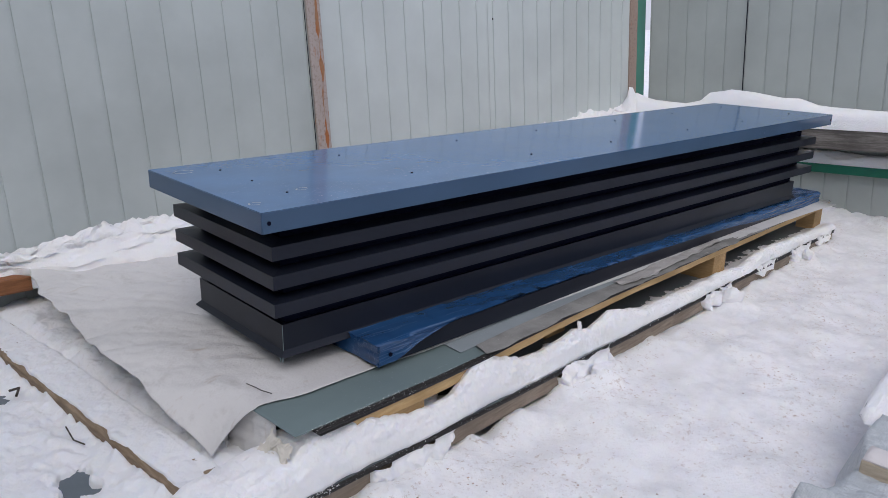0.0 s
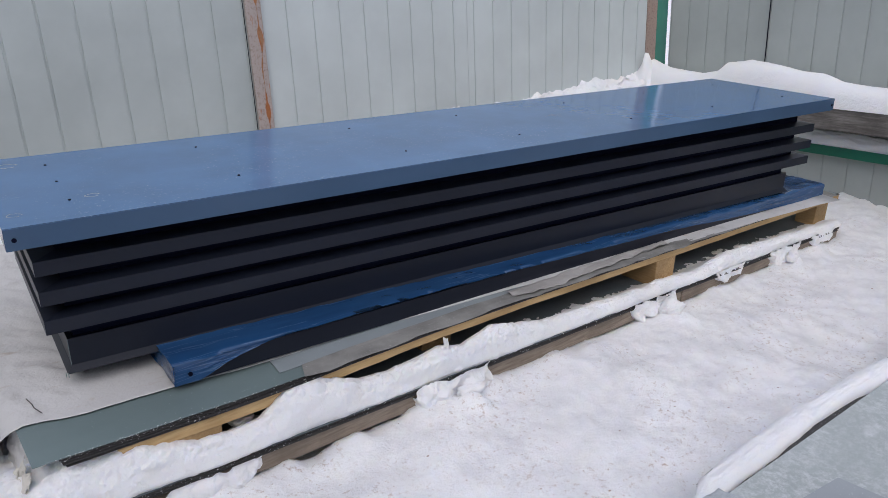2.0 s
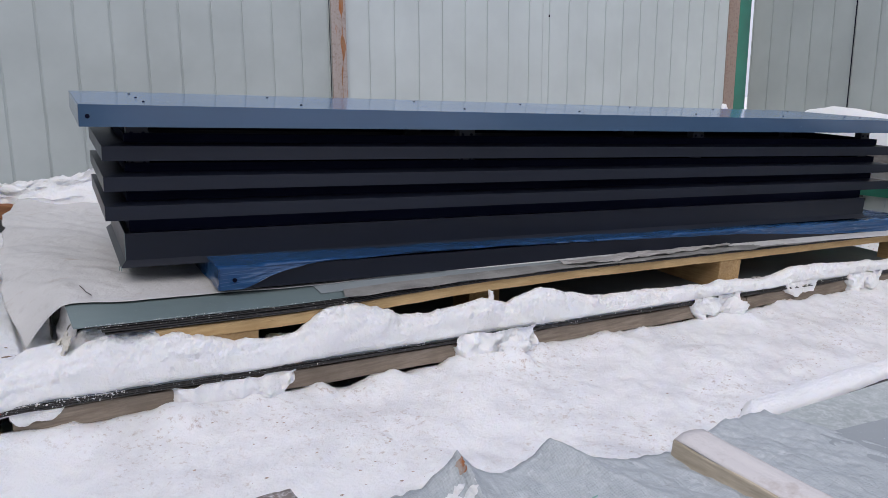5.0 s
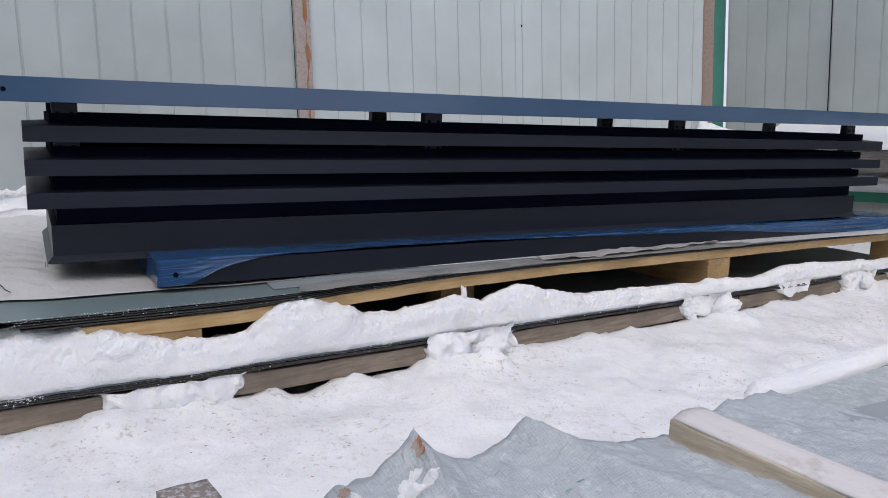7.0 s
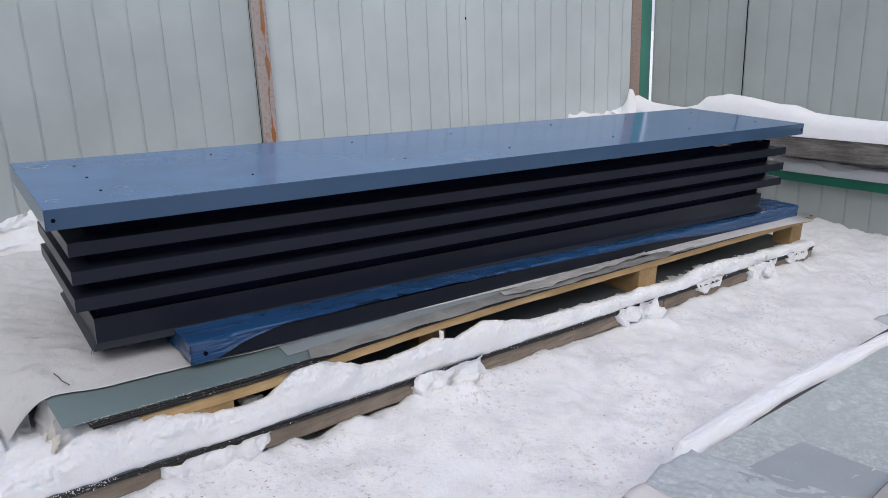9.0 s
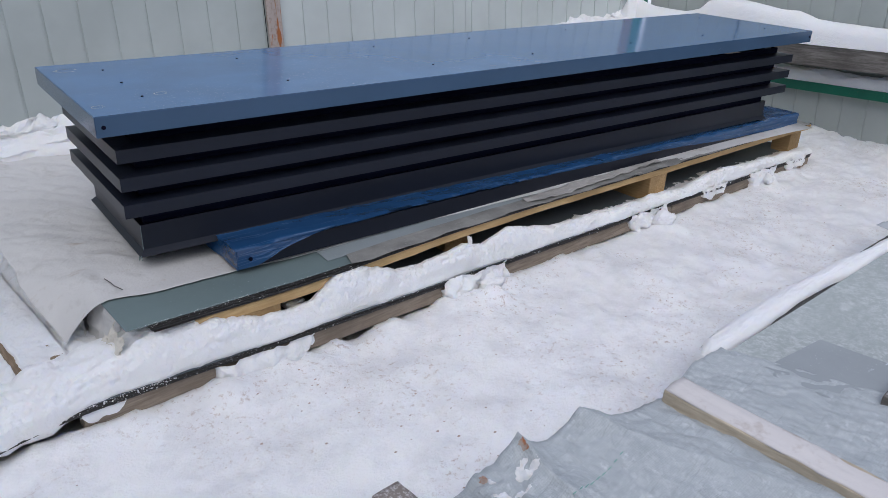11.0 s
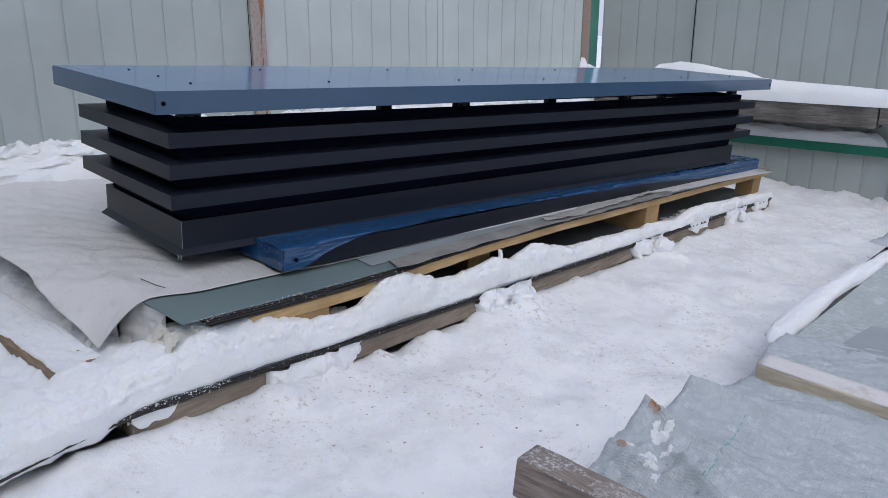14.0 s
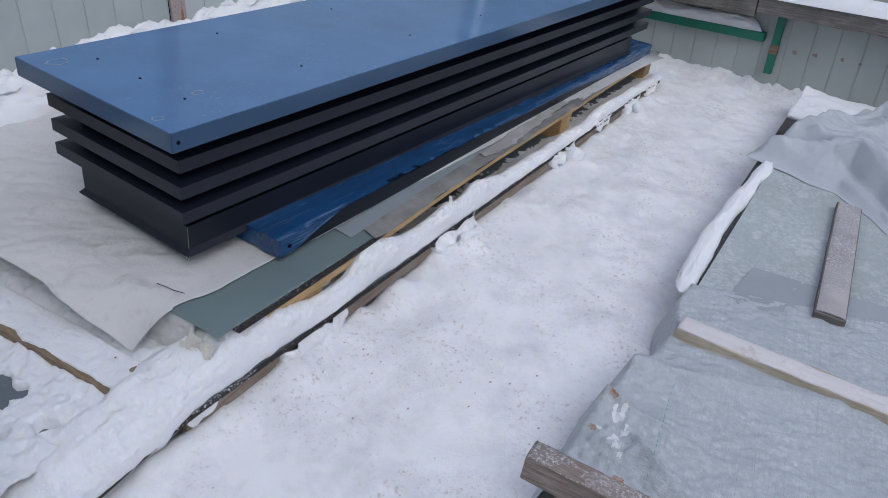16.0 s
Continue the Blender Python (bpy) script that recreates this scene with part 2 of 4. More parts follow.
FROST_THIN = painted_metal("thin_frost_on_wood", (0.33, 0.285, 0.26), 0.8, spots=5.5, spot_colour=(0.66, 0.64, 0.65), dull=0.4)
DUSTING = cloth_material("thin_trodden_snow", (0.70, 0.665, 0.66), (0.36, 0.29, 0.25), rough=0.75, spots=1.0)
GREEN = painted_metal("green_painted_steel", (0.012, 0.17, 0.105), 0.45, spots=0.6, spot_colour=(0.2, 0.12, 0.08), dull=0.35)


def rusty_material(name, base, amount):
    m, nt, b, v = begin(name, 0.7, 0, 0.4)
    n = noise_node(nt, v, 9, 6, 0.7, (6, 6, 1.2))
    f = noise_node(nt, v, 70, 4, 0.6)
    col = mix(nt, ramp(nt, n, [(amount, (0, 0, 0)), (amount + 0.1, (1, 1, 1))]), base, (0.36, 0.13, 0.045))
    col = mix(nt, ramp(nt, f, [(0.5, (0, 0, 0)), (0.75, (0.6, 0.6, 0.6))]), col, (0.14, 0.07, 0.04))
    nt.links.new(col, b.inputs["Base Color"])
    bump(nt, b, [(n, 0.3, 0.003), (f, 0.3, 0.001)])
    return m


RUST_POST = rusty_material("rusty_pink_primer", (0.40, 0.345, 0.32), 0.60)
RUST_BROWN = rusty_material("brown_rusted_steel", (0.30, 0.225, 0.185), 0.62)
RUST_STAIN = rusty_material("faded_rust_stain", (0.38, 0.31, 0.27), 0.47)
RUST = rusty_material("orange_rust", (0.32, 0.17, 0.09), 0.44)


MEMBRANE = cloth_material("white_plastic_membrane", (0.64, 0.63, 0.625), (0.41, 0.395, 0.38), rough=0.45, spots=0.8, streaks=(0.44, 0.36, 0.30))
TARP = cloth_material("silver_woven_tarpaulin", (0.43, 0.465, 0.49), (0.24, 0.27, 0.295), weave=0.26, rough=0.42, spots=0.9, frost=0.4)
TARP_PALE = cloth_material("pale_grey_tarpaulin", (0.50, 0.53, 0.56), (0.38, 0.41, 0.44), rough=0.35, spots=0.5)
TORN_FILM = cloth_material("torn_grey_film", (0.44, 0.42, 0.405), (0.30, 0.28, 0.26), rough=0.4, spots=0.8)
PAPER = cloth_material("torn_packing_foam", (0.66, 0.63, 0.57), (0.45, 0.38, 0.29), rough=0.8)


# ---- building helpers ----
FRAME = [Matrix.Identity(4)]     # the frame in which the next things are built


def thing(name, at, label, category, group="", kind=""):
    ob = new(name)
    ob.empty_display_size = 0.1
    ob.location = FRAME[0] @ Vector(at)
    return tagged(ob, label, category, group, kind)


def adopt(ob, parent):
    """Parent ob, whose mesh lies in world coordinates, without moving it."""
    ob.parent = parent
    ob.matrix_parent_inverse = chain(parent).inverted()
    return ob


def chain(ob):
    m = Matrix.Translation(ob.location)
    return chain(ob.parent) @ ob.matrix_parent_inverse @ m if ob.parent else m


def part(name, bm, material, parent=None, label="", smooth=False):
    if isinstance(bm, bmesh.types.BMesh):
        me = bpy.data.meshes.new(name)
        bmesh.ops.recalc_face_normals(bm, faces=bm.faces)
        bm.to_mesh(me)
        bm.free()
    else:
        me = bm
    me.transform(FRAME[0])
    me.materials.append(material)
    if smooth:
        me.shade_smooth()
    ob = new(name, me)
    if parent:
        adopt(ob, parent)
    if label:
        ob["label"] = label
    return ob


def box(x0, x1, y0, y1, z0, z1, bevel=0.0, m=None, bm=None, cuts=0, wobble=0.0, seed=0):
    own = bmesh.new()
    bmesh.ops.create_cube(own, size=1)
    for v in own.verts:
        v.co = ((x0 + x1) / 2 + v.co.x * (x1 - x0), (y0 + y1) / 2 + v.co.y * (y1 - y0), (z0 + z1) / 2 + v.co.z * (z1 - z0))
    if cuts:
        longest = max(range(3), key=lambda k: (x1 - x0, y1 - y0, z1 - z0)[k])
        es = [e for e in own.edges if abs((e.verts[0].co - e.verts[1].co)[longest]) > 1e-6]
        bmesh.ops.subdivide_edges(own, edges=es, cuts=cuts)
    if bevel:
        bmesh.ops.bevel(own, geom=[e for e in own.edges if len(e.link_faces) == 2 and e.calc_face_angle() > 0.5], offset=bevel, segments=2, affect="EDGES", profile=0.6)
    if wobble:
        for v in own.verts:
            v.co += wobble * noise.noise_vector(v.co * 9 + Vector((seed * 3.1, 0, 0)))
    if m:
        own.transform(m)
    if bm is None:
        return own
    tmp = bpy.data.meshes.new("tmp")
    own.to_mesh(tmp)
    own.free()
    bm.from_mesh(tmp)
    bpy.data.meshes.remove(tmp)
    return bm


def sheet(us, vs, fn, thick=0.0):
    """A grid mesh through fn(u, v) -> x, y, z over arrays, given a thickness downwards."""
    uu, vv = np.meshgrid(us, vs, indexing="ij")
    x, y, z = fn(uu, vv)
    n, k = uu.shape
    co = np.stack([x + 0 * uu, y + 0 * uu, z + 0 * uu], -1).reshape(-1, 3)
    idx = np.arange(n * k).reshape(n, k)
    quads = np.stack([idx[:-1, :-1], idx[1:, :-1], idx[1:, 1:], idx[:-1, 1:]], -1).reshape(-1, 4)
    if thick:
        low = co - [0, 0, thick]
        ring = np.concatenate([idx[:, 0], idx[-1, 1:], idx[-2::-1, -1], idx[0, -2:0:-1]])
        nxt = np.roll(ring, -1)
        c = n * k
        quads = np.concatenate([quads, quads[:, ::-1] + c, np.stack([nxt, ring, ring + c, nxt + c], -1)])
        co = np.concatenate([co, low])
    me = bpy.data.meshes.new("sheet")
    me.from_pydata(co.tolist(), [], quads.tolist())
    me.update()
    return me


def at_frame(x, y, z, turn, drop):
    """A frame whose x runs along a stack's front, turned about z and sinking along its length (degrees)."""
    return pose(x, y, z, 0, 0, turn) @ pose(0, 0, 0, 0, drop, 0)


def mapped(m, x, y, z):
    r = np.array(m.to_3x3())
    t = np.array(m.translation)
    return (r[0, 0] * x + r[0, 1] * y + r[0, 2] * z + t[0], r[1, 0] * x + r[1, 1] * y + r[1, 2] * z + t[1], r[2, 0] * x + r[2, 1] * y + r[2, 2] * z + t[2])


UP = at_frame(-0.042, -0.172, 0.245, 3.88, 0.79)      # upper pallet: sheet tops, front left corner
LOW = at_frame(-0.05, -0.200, 0.100, 3.1, 0.34)       # lower pallet
PILE = at_frame(1.10, -0.925, 0.185, 3.5, 0.0)        # pile on the camera's side: far edge

BACK = pose(2.392, 1.539, 0, 0, 0, 2.86)              # back fence: its face, x along it
FENCE_X = 3.92


def fence_y(x):
    return 1.539 + 0.05 * (x - 2.392)


# ---- ground ----
def graded(lo, hi, stepsize, reach):
    mid = np.arange(lo, hi + 1e-6, stepsize)
    grow = np.cumsum(stepsize * 1.28 ** np.arange(1, 60))
    grow = grow[grow < reach]
    return np.concatenate([lo - grow[::-1], mid, hi + grow])


def ground_height(x, y):
    near = step(9, 5, np.hypot(x - 1.5, y))
    h = 0.062 - 0.0313 * np.clip(x, -1.5, 3.9) + 0.035 * np.clip(y + 0.2, -1.2, 0.6)
    h = h + (0.016 * fbm(x, y, 1.6, 3, 3) + 0.0085 * fbm(x * 0.94 + y * 0.34, y * 0.94 - x * 0.34, 5.0, 3, 8) + 0.0052 * fbm(x * 0.6 + y * 0.8, y * 0.6 - x * 0.8, 17, 4, 11, 0.65) + 0.004 * np.abs(fbm(x, y, 30, 2, 13))) * near
    h = h + 0.048 * np.exp(-np.abs(FENCE_X - x) / 0.12) * (0.75 + 0.8 * fbm(y, x, 5, 4, 21) + 0.5 * np.abs(fbm(x, y, 16, 3, 23))) * near
    d = y - (-0.23 + 0.054 * (x + 0.05))
    under = step(0.05, 0.09, d) * step(2.0, 1.7, d) * step(-0.35, -0.1, x) * step(3.5, 3.3, x)
    hollow = np.clip(step(0.50, 0.55, x) * step(0.65, 0.59, x) + step(0.71, 0.76, x) * step(0.90, 0.84, x) + 0.8 * step(1.20, 1.30, x) * step(1.98, 1.90, x), 0, 1)
    front = np.exp(-np.where(d < 0.03, (d - 0.03) / 0.075, (d - 0.03) / 0.04) ** 2) * step(-0.45, -0.2, x) * step(3.5, 3.2, x)
    h = h - 0.05 * under + front * (0.022 - 0.0028 * x + 0.008 * fbm(x, y, 7, 3, 5) + 0.006 * fbm(x, y, 22, 3, 6)) * (1 - 0.9 * hollow)
    for mx, my, mr, mh in ((0.17, -0.235, 0.06, 0.022), (1.06, -0.215, 0.055, 0.030), (2.03, -0.155, 0.055, 0.030), (2.88, -0.10, 0.05, 0.030), (0.70, -0.19, 0.10, 0.012), (1.55, -0.15, 0.12, 0.012)):
        h = h + mh * np.exp(-((x - mx) ** 2 + 1.4 * (y - my) ** 2) / mr ** 2) * (1 + 0.7 * fbm(x, y, 24, 3, 27))
    return h


gx, gy = graded(-1.7, 4.3, 0.017, 400), graded(-2.6, 1.9, 0.017, 400)
ground = part("ground", sheet(gx, gy, lambda u, v: (u, v, ground_height(u, v))), SNOW_GROUND, smooth=True)
tagged(ground, "trodden grey-white snow with brown specks of dirt", "snow ground", kind="structure")


def chips(name, places, sizes, seed, material, label, category, base=ground_height):
    """Many small flat chips scattered on the snow, in one mesh."""
    rnd = random.Random(seed)
    co, faces = [], []
    for (x, y), s in zip(places, sizes):
        z, a0, n = float(base(np.array(x), np.array(y))), rnd.uniform(0, 6.3), len(co)
        for k in range(5):
            a, r = a0 + k * 1.2566, s * rnd.uniform(0.5, 1.2)
            co.append((x + r * math.cos(a) * 1.4, y + r * math.sin(a), z + 0.0005))
        co.append((x, y, z + s * 0.2 + 0.0008))
        faces += [(n + k, n + (k + 1) % 5, n + 5) for k in range(5)]
    me = bpy.data.meshes.new(name)
    me.from_pydata(co, [], faces)
    return tagged(part(name, me, material), label, category, kind="stuff")


SPECK = painted_metal("brown_bark_specks", (0.50, 0.37, 0.31), 0.8, dull=0.45, scale=12)
rnd = random.Random(5)
spots, sizes = [], []
for cx, cy, n, sp in ((0.25, -0.50, 150, 0.13), (0.55, -0.75, 90, 0.12), (0.35, -0.32, 60, 0.06), (1.85, -0.58, 60, 0.05), (1.55, -0.62, 50, 0.06), (1.2, -0.35, 60, 0.15), (2.3, -0.5, 50, 0.2), (0.9, -0.6, 90, 0.25), (2.9, -0.3, 40, 0.25), (0.0, -0.7, 60, 0.25)):
    for _ in range(int(0.6 * n)):
        spots.append((rnd.gauss(cx, sp), rnd.gauss(cy, sp)))
        sizes.append(0.0007 + 0.0030 * rnd.random() ** 3.4)
chips("dirt_specks", spots, sizes, 6, SPECK, "scattered brown specks of bark and dirt on the snow", "dirt")

# ---- fence ----
def corrugated(a, b, pitch, phase, z0, z1, along, level, facing, depth=0.006):
    """A profiled sheet from a to b along the axis 'x' or 'y', its front face on level, facing +1 or -1 across."""
    groove = [(-0.0048, 0.0), (-0.0034, 1.0), (0.0034, 1.0), (0.0048, 0.0)]
    pts = [(a, 0.0)]
    k = math.floor((a - phase) / pitch) - 1
    while phase + k * pitch < b + pitch:
        for du, dd in groove:
            u = phase + k * pitch + du
            if a < u < b:
                pts.append((u, dd * depth))
        k += 1
    pts.append((b, 0.0))
    bm = bmesh.new()
    rows = []
    zs = np.linspace(z0, z1, 6)
    for thick in (0.0, 0.0012):
        for z in zs:
            row = []
            for u, d in pts:
                w = level - facing * (d + thick) + 0.0025 * noise.noise((u * 1.3, z * 0.9, level))
                row.append(bm.verts.new((u, w, z) if along == "x" else (w, u, z)))
            rows.append(row)
    n, k = len(pts), len(zs)
    for s in (0, k):
        for i in range(k - 1):
            for j in range(n - 1):
                bm.faces.new((rows[s + i][j], rows[s + i][j + 1], rows[s + i + 1][j + 1], rows[s + i + 1][j]))
    for j in range(n - 1):
        for i in (0, k - 1):
            bm.faces.new((rows[i][j], rows[i][j + 1], rows[k + i][j + 1], rows[k + i][j]))
    for i in range(k - 1):
        for j in (0, n - 1):
            bm.faces.new((rows[i][j], rows[i + 1][j], rows[k + i + 1][j], rows[k + i][j]))
    return bm


back = thing("wall_back", (1.2, 1.48, 0), "pale grey-green profiled steel sheet fence", "fence", kind="structure")
# Left sheets take the shaded copy, so their dimmer light sits in the colour.
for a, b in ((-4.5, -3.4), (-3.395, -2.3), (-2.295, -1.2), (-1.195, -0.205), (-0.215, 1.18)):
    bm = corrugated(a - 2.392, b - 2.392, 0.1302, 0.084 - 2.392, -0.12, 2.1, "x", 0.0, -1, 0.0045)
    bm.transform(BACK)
    part("fence_sheet", bm, FENCE_SHADED, back)
for a, b in ((1.211, 2.365), (2.349, 3.815)):
    bm = corrugated(a - 2.392, b - 2.392, 0.1327, 1.330 - 2.392, -0.12, 2.1, "x", -0.004 if a > 2 else 0.0, -1)
    bm.transform(BACK)
    part("fence_sheet", bm, FENCE, back)
side = thing("wall_side", (FENCE_X, 0, 0), "grey-green profiled steel sheet fence with rust spots", "fence", kind="structure")
for k, (a, b) in enumerate(((0.805, 1.513), (-0.290, 0.821), (-1.39, -0.275), (-2.49, -1.37), (-3.59, -2.47), (-4.67, -3.57))):
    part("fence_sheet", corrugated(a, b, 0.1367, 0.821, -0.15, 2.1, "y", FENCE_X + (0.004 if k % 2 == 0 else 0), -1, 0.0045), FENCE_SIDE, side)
# Unseen wall added to block sky light from the left fence and snow.
left_blocker = thing("light_block_left", (-1.8, -0.6, 0), "unseen profiled steel sheet wall added to block light", "fence", kind="structure")
for a, b in ((-4.2, -2.905), (-2.9, -1.8), (-1.795, -0.7), (-0.695, 0.4), (0.405, 1.325)):
    part("fence_sheet", corrugated(a, b, 0.1367, 0.821, -0.15, 2.1, "y", -1.8, 1), FENCE_SIDE, left_blocker)
# Unseen wall added behind the camera to darken the left fence's reflections.
behind = thing("light_block_front", (-0.6, -4.2, 0), "unseen profiled steel sheet wall added to block light", "fence", kind="structure")
for a, b in ((-1.8, -0.7), (-0.695, 0.4)):
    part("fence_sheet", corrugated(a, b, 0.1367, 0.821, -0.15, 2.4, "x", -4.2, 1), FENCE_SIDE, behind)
for y, z, w in ((-0.600, 0.196, 0.034), (-0.712, 0.203, 0.030), (-0.860, 0.210, 0.030), (-0.957, 0.208, 0.020), (-0.53, 0.27, 0.012)):
    bm = bmesh.new()
    bmesh.ops.create_circle(bm, cap_ends=True, segments=13, radius=w * 0.42, matrix=pose(FENCE_X - 0.0045, y, z, 0, 90, 0))
    for v in bm.verts:
        v.co += 0.008 * noise.noise_vector(v.co * 60)
        v.co.x = FENCE_X - 0.0045
    part("rust_patch", bm, RUST_BROWN, side, "orange rust patch")
for a, b, d0, d1, mat, label in ((1.137, 1.209, -0.020, -0.004, RUST_POST, "square steel fence post with peeling pink primer and rust"),
                                 (3.810, 3.906, -0.012, 0.05, RUST_BROWN, "brown rusted steel fence post at the corner"),
                                 (3.909, 4.020, -0.008, 0.05, GREEN, "green painted steel fence post at the corner")):
    post = part("fence_post", box(a - 2.392, b - 2.392, d0, d1, -0.12, 2.1, 0.004, cuts=8, m=BACK), mat)
    tagged(post, label, "fence post", "fence posts", "structure")

# a ragged rust streak down the middle post, and dark joints beside it
zs = np.linspace(0.3, 2.1, 160)
streak = part("rust_streak", sheet(zs, np.linspace(-1, 1, 3), lambda u, v: mapped(BACK, -1.206 + 0.005 * fbm(u, 0 * u, 6, 3, 301) + v * 0.007 * np.clip(0.9 + 0.9 * fbm(u, 0 * u, 18, 3, 303), 0.12, 2), -0.0212 + 0 * u, u)), RUST)
tagged(streak, "ragged orange rust streak on the fence post", "rust", kind="structure")
for x in (1.134, 1.212):
    tagged(part("joint", box(x - 2.393, x - 2.391, -0.003, 0.003, -0.1, 2.1, m=BACK), NEAR_BLACK), "dark joint beside the fence post", "joint", kind="structure")

tagged(part("joint", box(FENCE_X - 0.0055, FENCE_X - 0.003, 0.820, 0.825, 0.0, 2.1), NEAR_BLACK), "dark lapped joint between two fence sheets", "joint", kind="structure")

bm = bmesh.new()
bmesh.ops.create_cone(bm, cap_ends=True, segments=12, radius1=0.007, radius2=0.006, depth=0.004, matrix=BACK @ pose(0, -0.001, 1.193, 90, 0, 0))
part("screw", bm, NEAR_BLACK, back, "dark screw head")

# ---- timber, rail and snow along the side fence ----
for y0, y1, z0, z1, legs, s in ((-0.352, 1.56, 0.392, 0.516, (1.3, 0.7), 1), (-2.4, -0.358, 0.414, 0.531, (-2.2,), 2)):
    t = thing("timber_beam", (3.83, (y0 + y1) / 2, z0), "old grey weathered timber beam under snow", "timber beam", "beams along the fence")
    part("beam", box(3.745, 3.865, y0, y1, z0, z1, 0.008, cuts=34, wobble=0.007, seed=s), OLDWOOD_Y, t)
    for y in legs:
        part("leg", box(3.875, 3.912, y - 0.03, y + 0.03, -0.12, z1 - 0.02, 0.004), OLDWOOD_Y, t)
rail = thing("fence_rail", (3.9, 0, 0.26), "green painted steel angle rail on the fence", "fence rail")
part("rail", box(3.862, 3.914, -0.418, 1.45, 0.232, 0.284, 0.003, cuts=8), GREEN, rail)
part("upright", box(3.878, 3.914, -0.506, -0.462, 0.05, 0.40, 0.003), GREEN, rail, "green steel upright with rust")
part("rust_band", box(3.876, 3.9155, -0.508, -0.460, 0.17, 0.225, 0.003), PLANK_Y, rail, "brown rusted band")


def snow_strip(name, us, half, height, line, seed, label, rough=0.3):
    """A rounded strip of snow on a ledge: line(u) gives x, y, z of its middle, half its half width, height its thickness."""
    vs = np.linspace(-1, 1, 19)

    def fn(u, v):
        x, y, z, nx, ny = line(u)
        w = half(u) * (1 + min(0.25, rough) * fbm(u, v * 0.2, 7, 3, seed))
        h = height(u) * (1 + rough * fbm(u, v * 0.4, 9, 4, seed + 5))
        prof = np.clip(1 - np.abs(v) ** 2.6, 0, 1) ** 0.6
        ends = step(us[0], us[0] + 0.05, u) * step(us[-1], us[-1] - 0.05, u)
        w, prof = w * (0.3 + 0.7 * ends), prof * ends
        return x + nx * w * v, y + ny * w * v, z - 0.012 + (h + 0.012) * prof + 0.004 * min(1, 4 * rough) * fbm(u, v, 40, 2, seed + 9) * prof
    ob = part(name, sheet(us, vs, fn), SNOW, smooth=True)
    return tagged(ob, label, "snow", kind="stuff")


BEAM_Y = np.array([-2.4, -1.0, -0.79, -0.044, 0.188, 0.314, 0.415, 0.516, 0.696, 0.847, 0.984, 1.042, 1.168, 1.395, 1.466, 1.54, 1.60])
BEAM_Z = np.array([0.57, 0.565, 0.57, 0.606, 0.615, 0.628, 0.662, 0.666, 0.692, 0.706, 0.684, 0.638, 0.612, 0.626, 0.643, 0.668, 0.700])
ys = np.linspace(-2.4, 1.60, 300)
snow_strip("snow_on_beam", ys, lambda u: 0.086 + 0 * u, lambda u: np.interp(u, BEAM_Y, BEAM_Z) - 0.515,
           lambda u: (3.822, u, 0.517, 1.0, 0.0), 31, "thick rounded snow lying on the old timber beam", 0.02)
ys = np.linspace(-0.41, 1.42, 160)
snow_strip("snow_on_rail", ys, lambda u: 0.018 * step(-0.43, -0.25, u) + 0.004, lambda u: 0.012 + 0.055 * step(-0.42, -0.3, u),
           lambda u: (3.891, u, 0.284, 1.0, 0.0), 37, "snow lying on the green fence rail", 0.18)
# a horn of snow in the fence corner
bm = bmesh.new()
bmesh.ops.create_cone(bm, segments=20, radius1=0.085, radius2=0.012, depth=0.24, cap_ends=True, matrix=pose(3.76, 1.545, 0.60))
bmesh.ops.subdivide_edges(bm, edges=list(bm.edges), cuts=4, use_grid_fill=True)
for v in bm.verts:
    v.co += 0.022 * noise.noise_vector(v.co * 13)
tagged(part("snow_horn", bm, SNOW, smooth=True), "pointed snow drift in the fence corner", "snow", kind="stuff")


def bank_fn(u, v):
    top = np.interp(u, [-1.8, -0.4, -0.2, 0.04, 0.42, 0.87, 1.24, 2.2, 3.07, 3.75], [0.49, 0.487, 0.465, 0.472, 0.486, 0.525, 0.50, 0.53, 0.562, 0.60])
    h = top + 0.018 * fbm(u, v * 0.3, 6, 4, 141) + 0.014 * fbm(u, v, 22, 3, 143) + 0.022 * np.abs(fbm(u, v * 0.5, 9, 3, 147)) - 0.012 - 0.009 * np.exp(-(fbm(u, v * 0.6, 5, 3, 149) / 0.07) ** 2) * step(0.15, 0.35, v)
    y = fence_y(u) - 0.004 - v * np.interp(u, [-0.20, -0.05], [0.045, 0.24])
    low = np.interp(u, [-1.8, 0, 3.7], [0.26, 0.385, 0.30])
    rise = np.clip(1.0 - v ** 2.0, 0, 1) ** 0.75
    return u, y + 0.025 * fbm(u, v, 7, 3, 145) * step(0, 0.3, v), low + (h - low) * rise - 0.04 * step(0.9, 1, v)


bank = part("snow_bank", sheet(np.linspace(-1.8, 3.74, 900), np.linspace(0, 1, 60), bank_fn), SNOW, smooth=True)
tagged(bank, "bank of crusted snow along the foot of the fence", "snow", kind="stuff")

# ---- from here on in the frame of the stack ----
FRAME[0] = LEVEL

# ---- lower pallet with its sheets ----
low = thing("lower_pallet", (1.6, 0.4, 0), "weathered wooden pallet half buried in snow", "pallet", "pallets")
for a, b, s in ((-0.115, 2.20, 1), (2.206, 3.42, 2)):
    part("front_board", box(a, b, 0.012, 0.055, -0.070, -0.0225, 0.003, m=LOW, cuts=40, wobble=0.004, seed=s), GREYWOOD, low)
for k in range(4):
    part("deck_board", box(-0.10, 3.40, 0.32 + 0.36 * k, 0.46 + 0.36 * k, -0.054, -0.0225, 0.003, m=LOW), GREYWOOD, low)
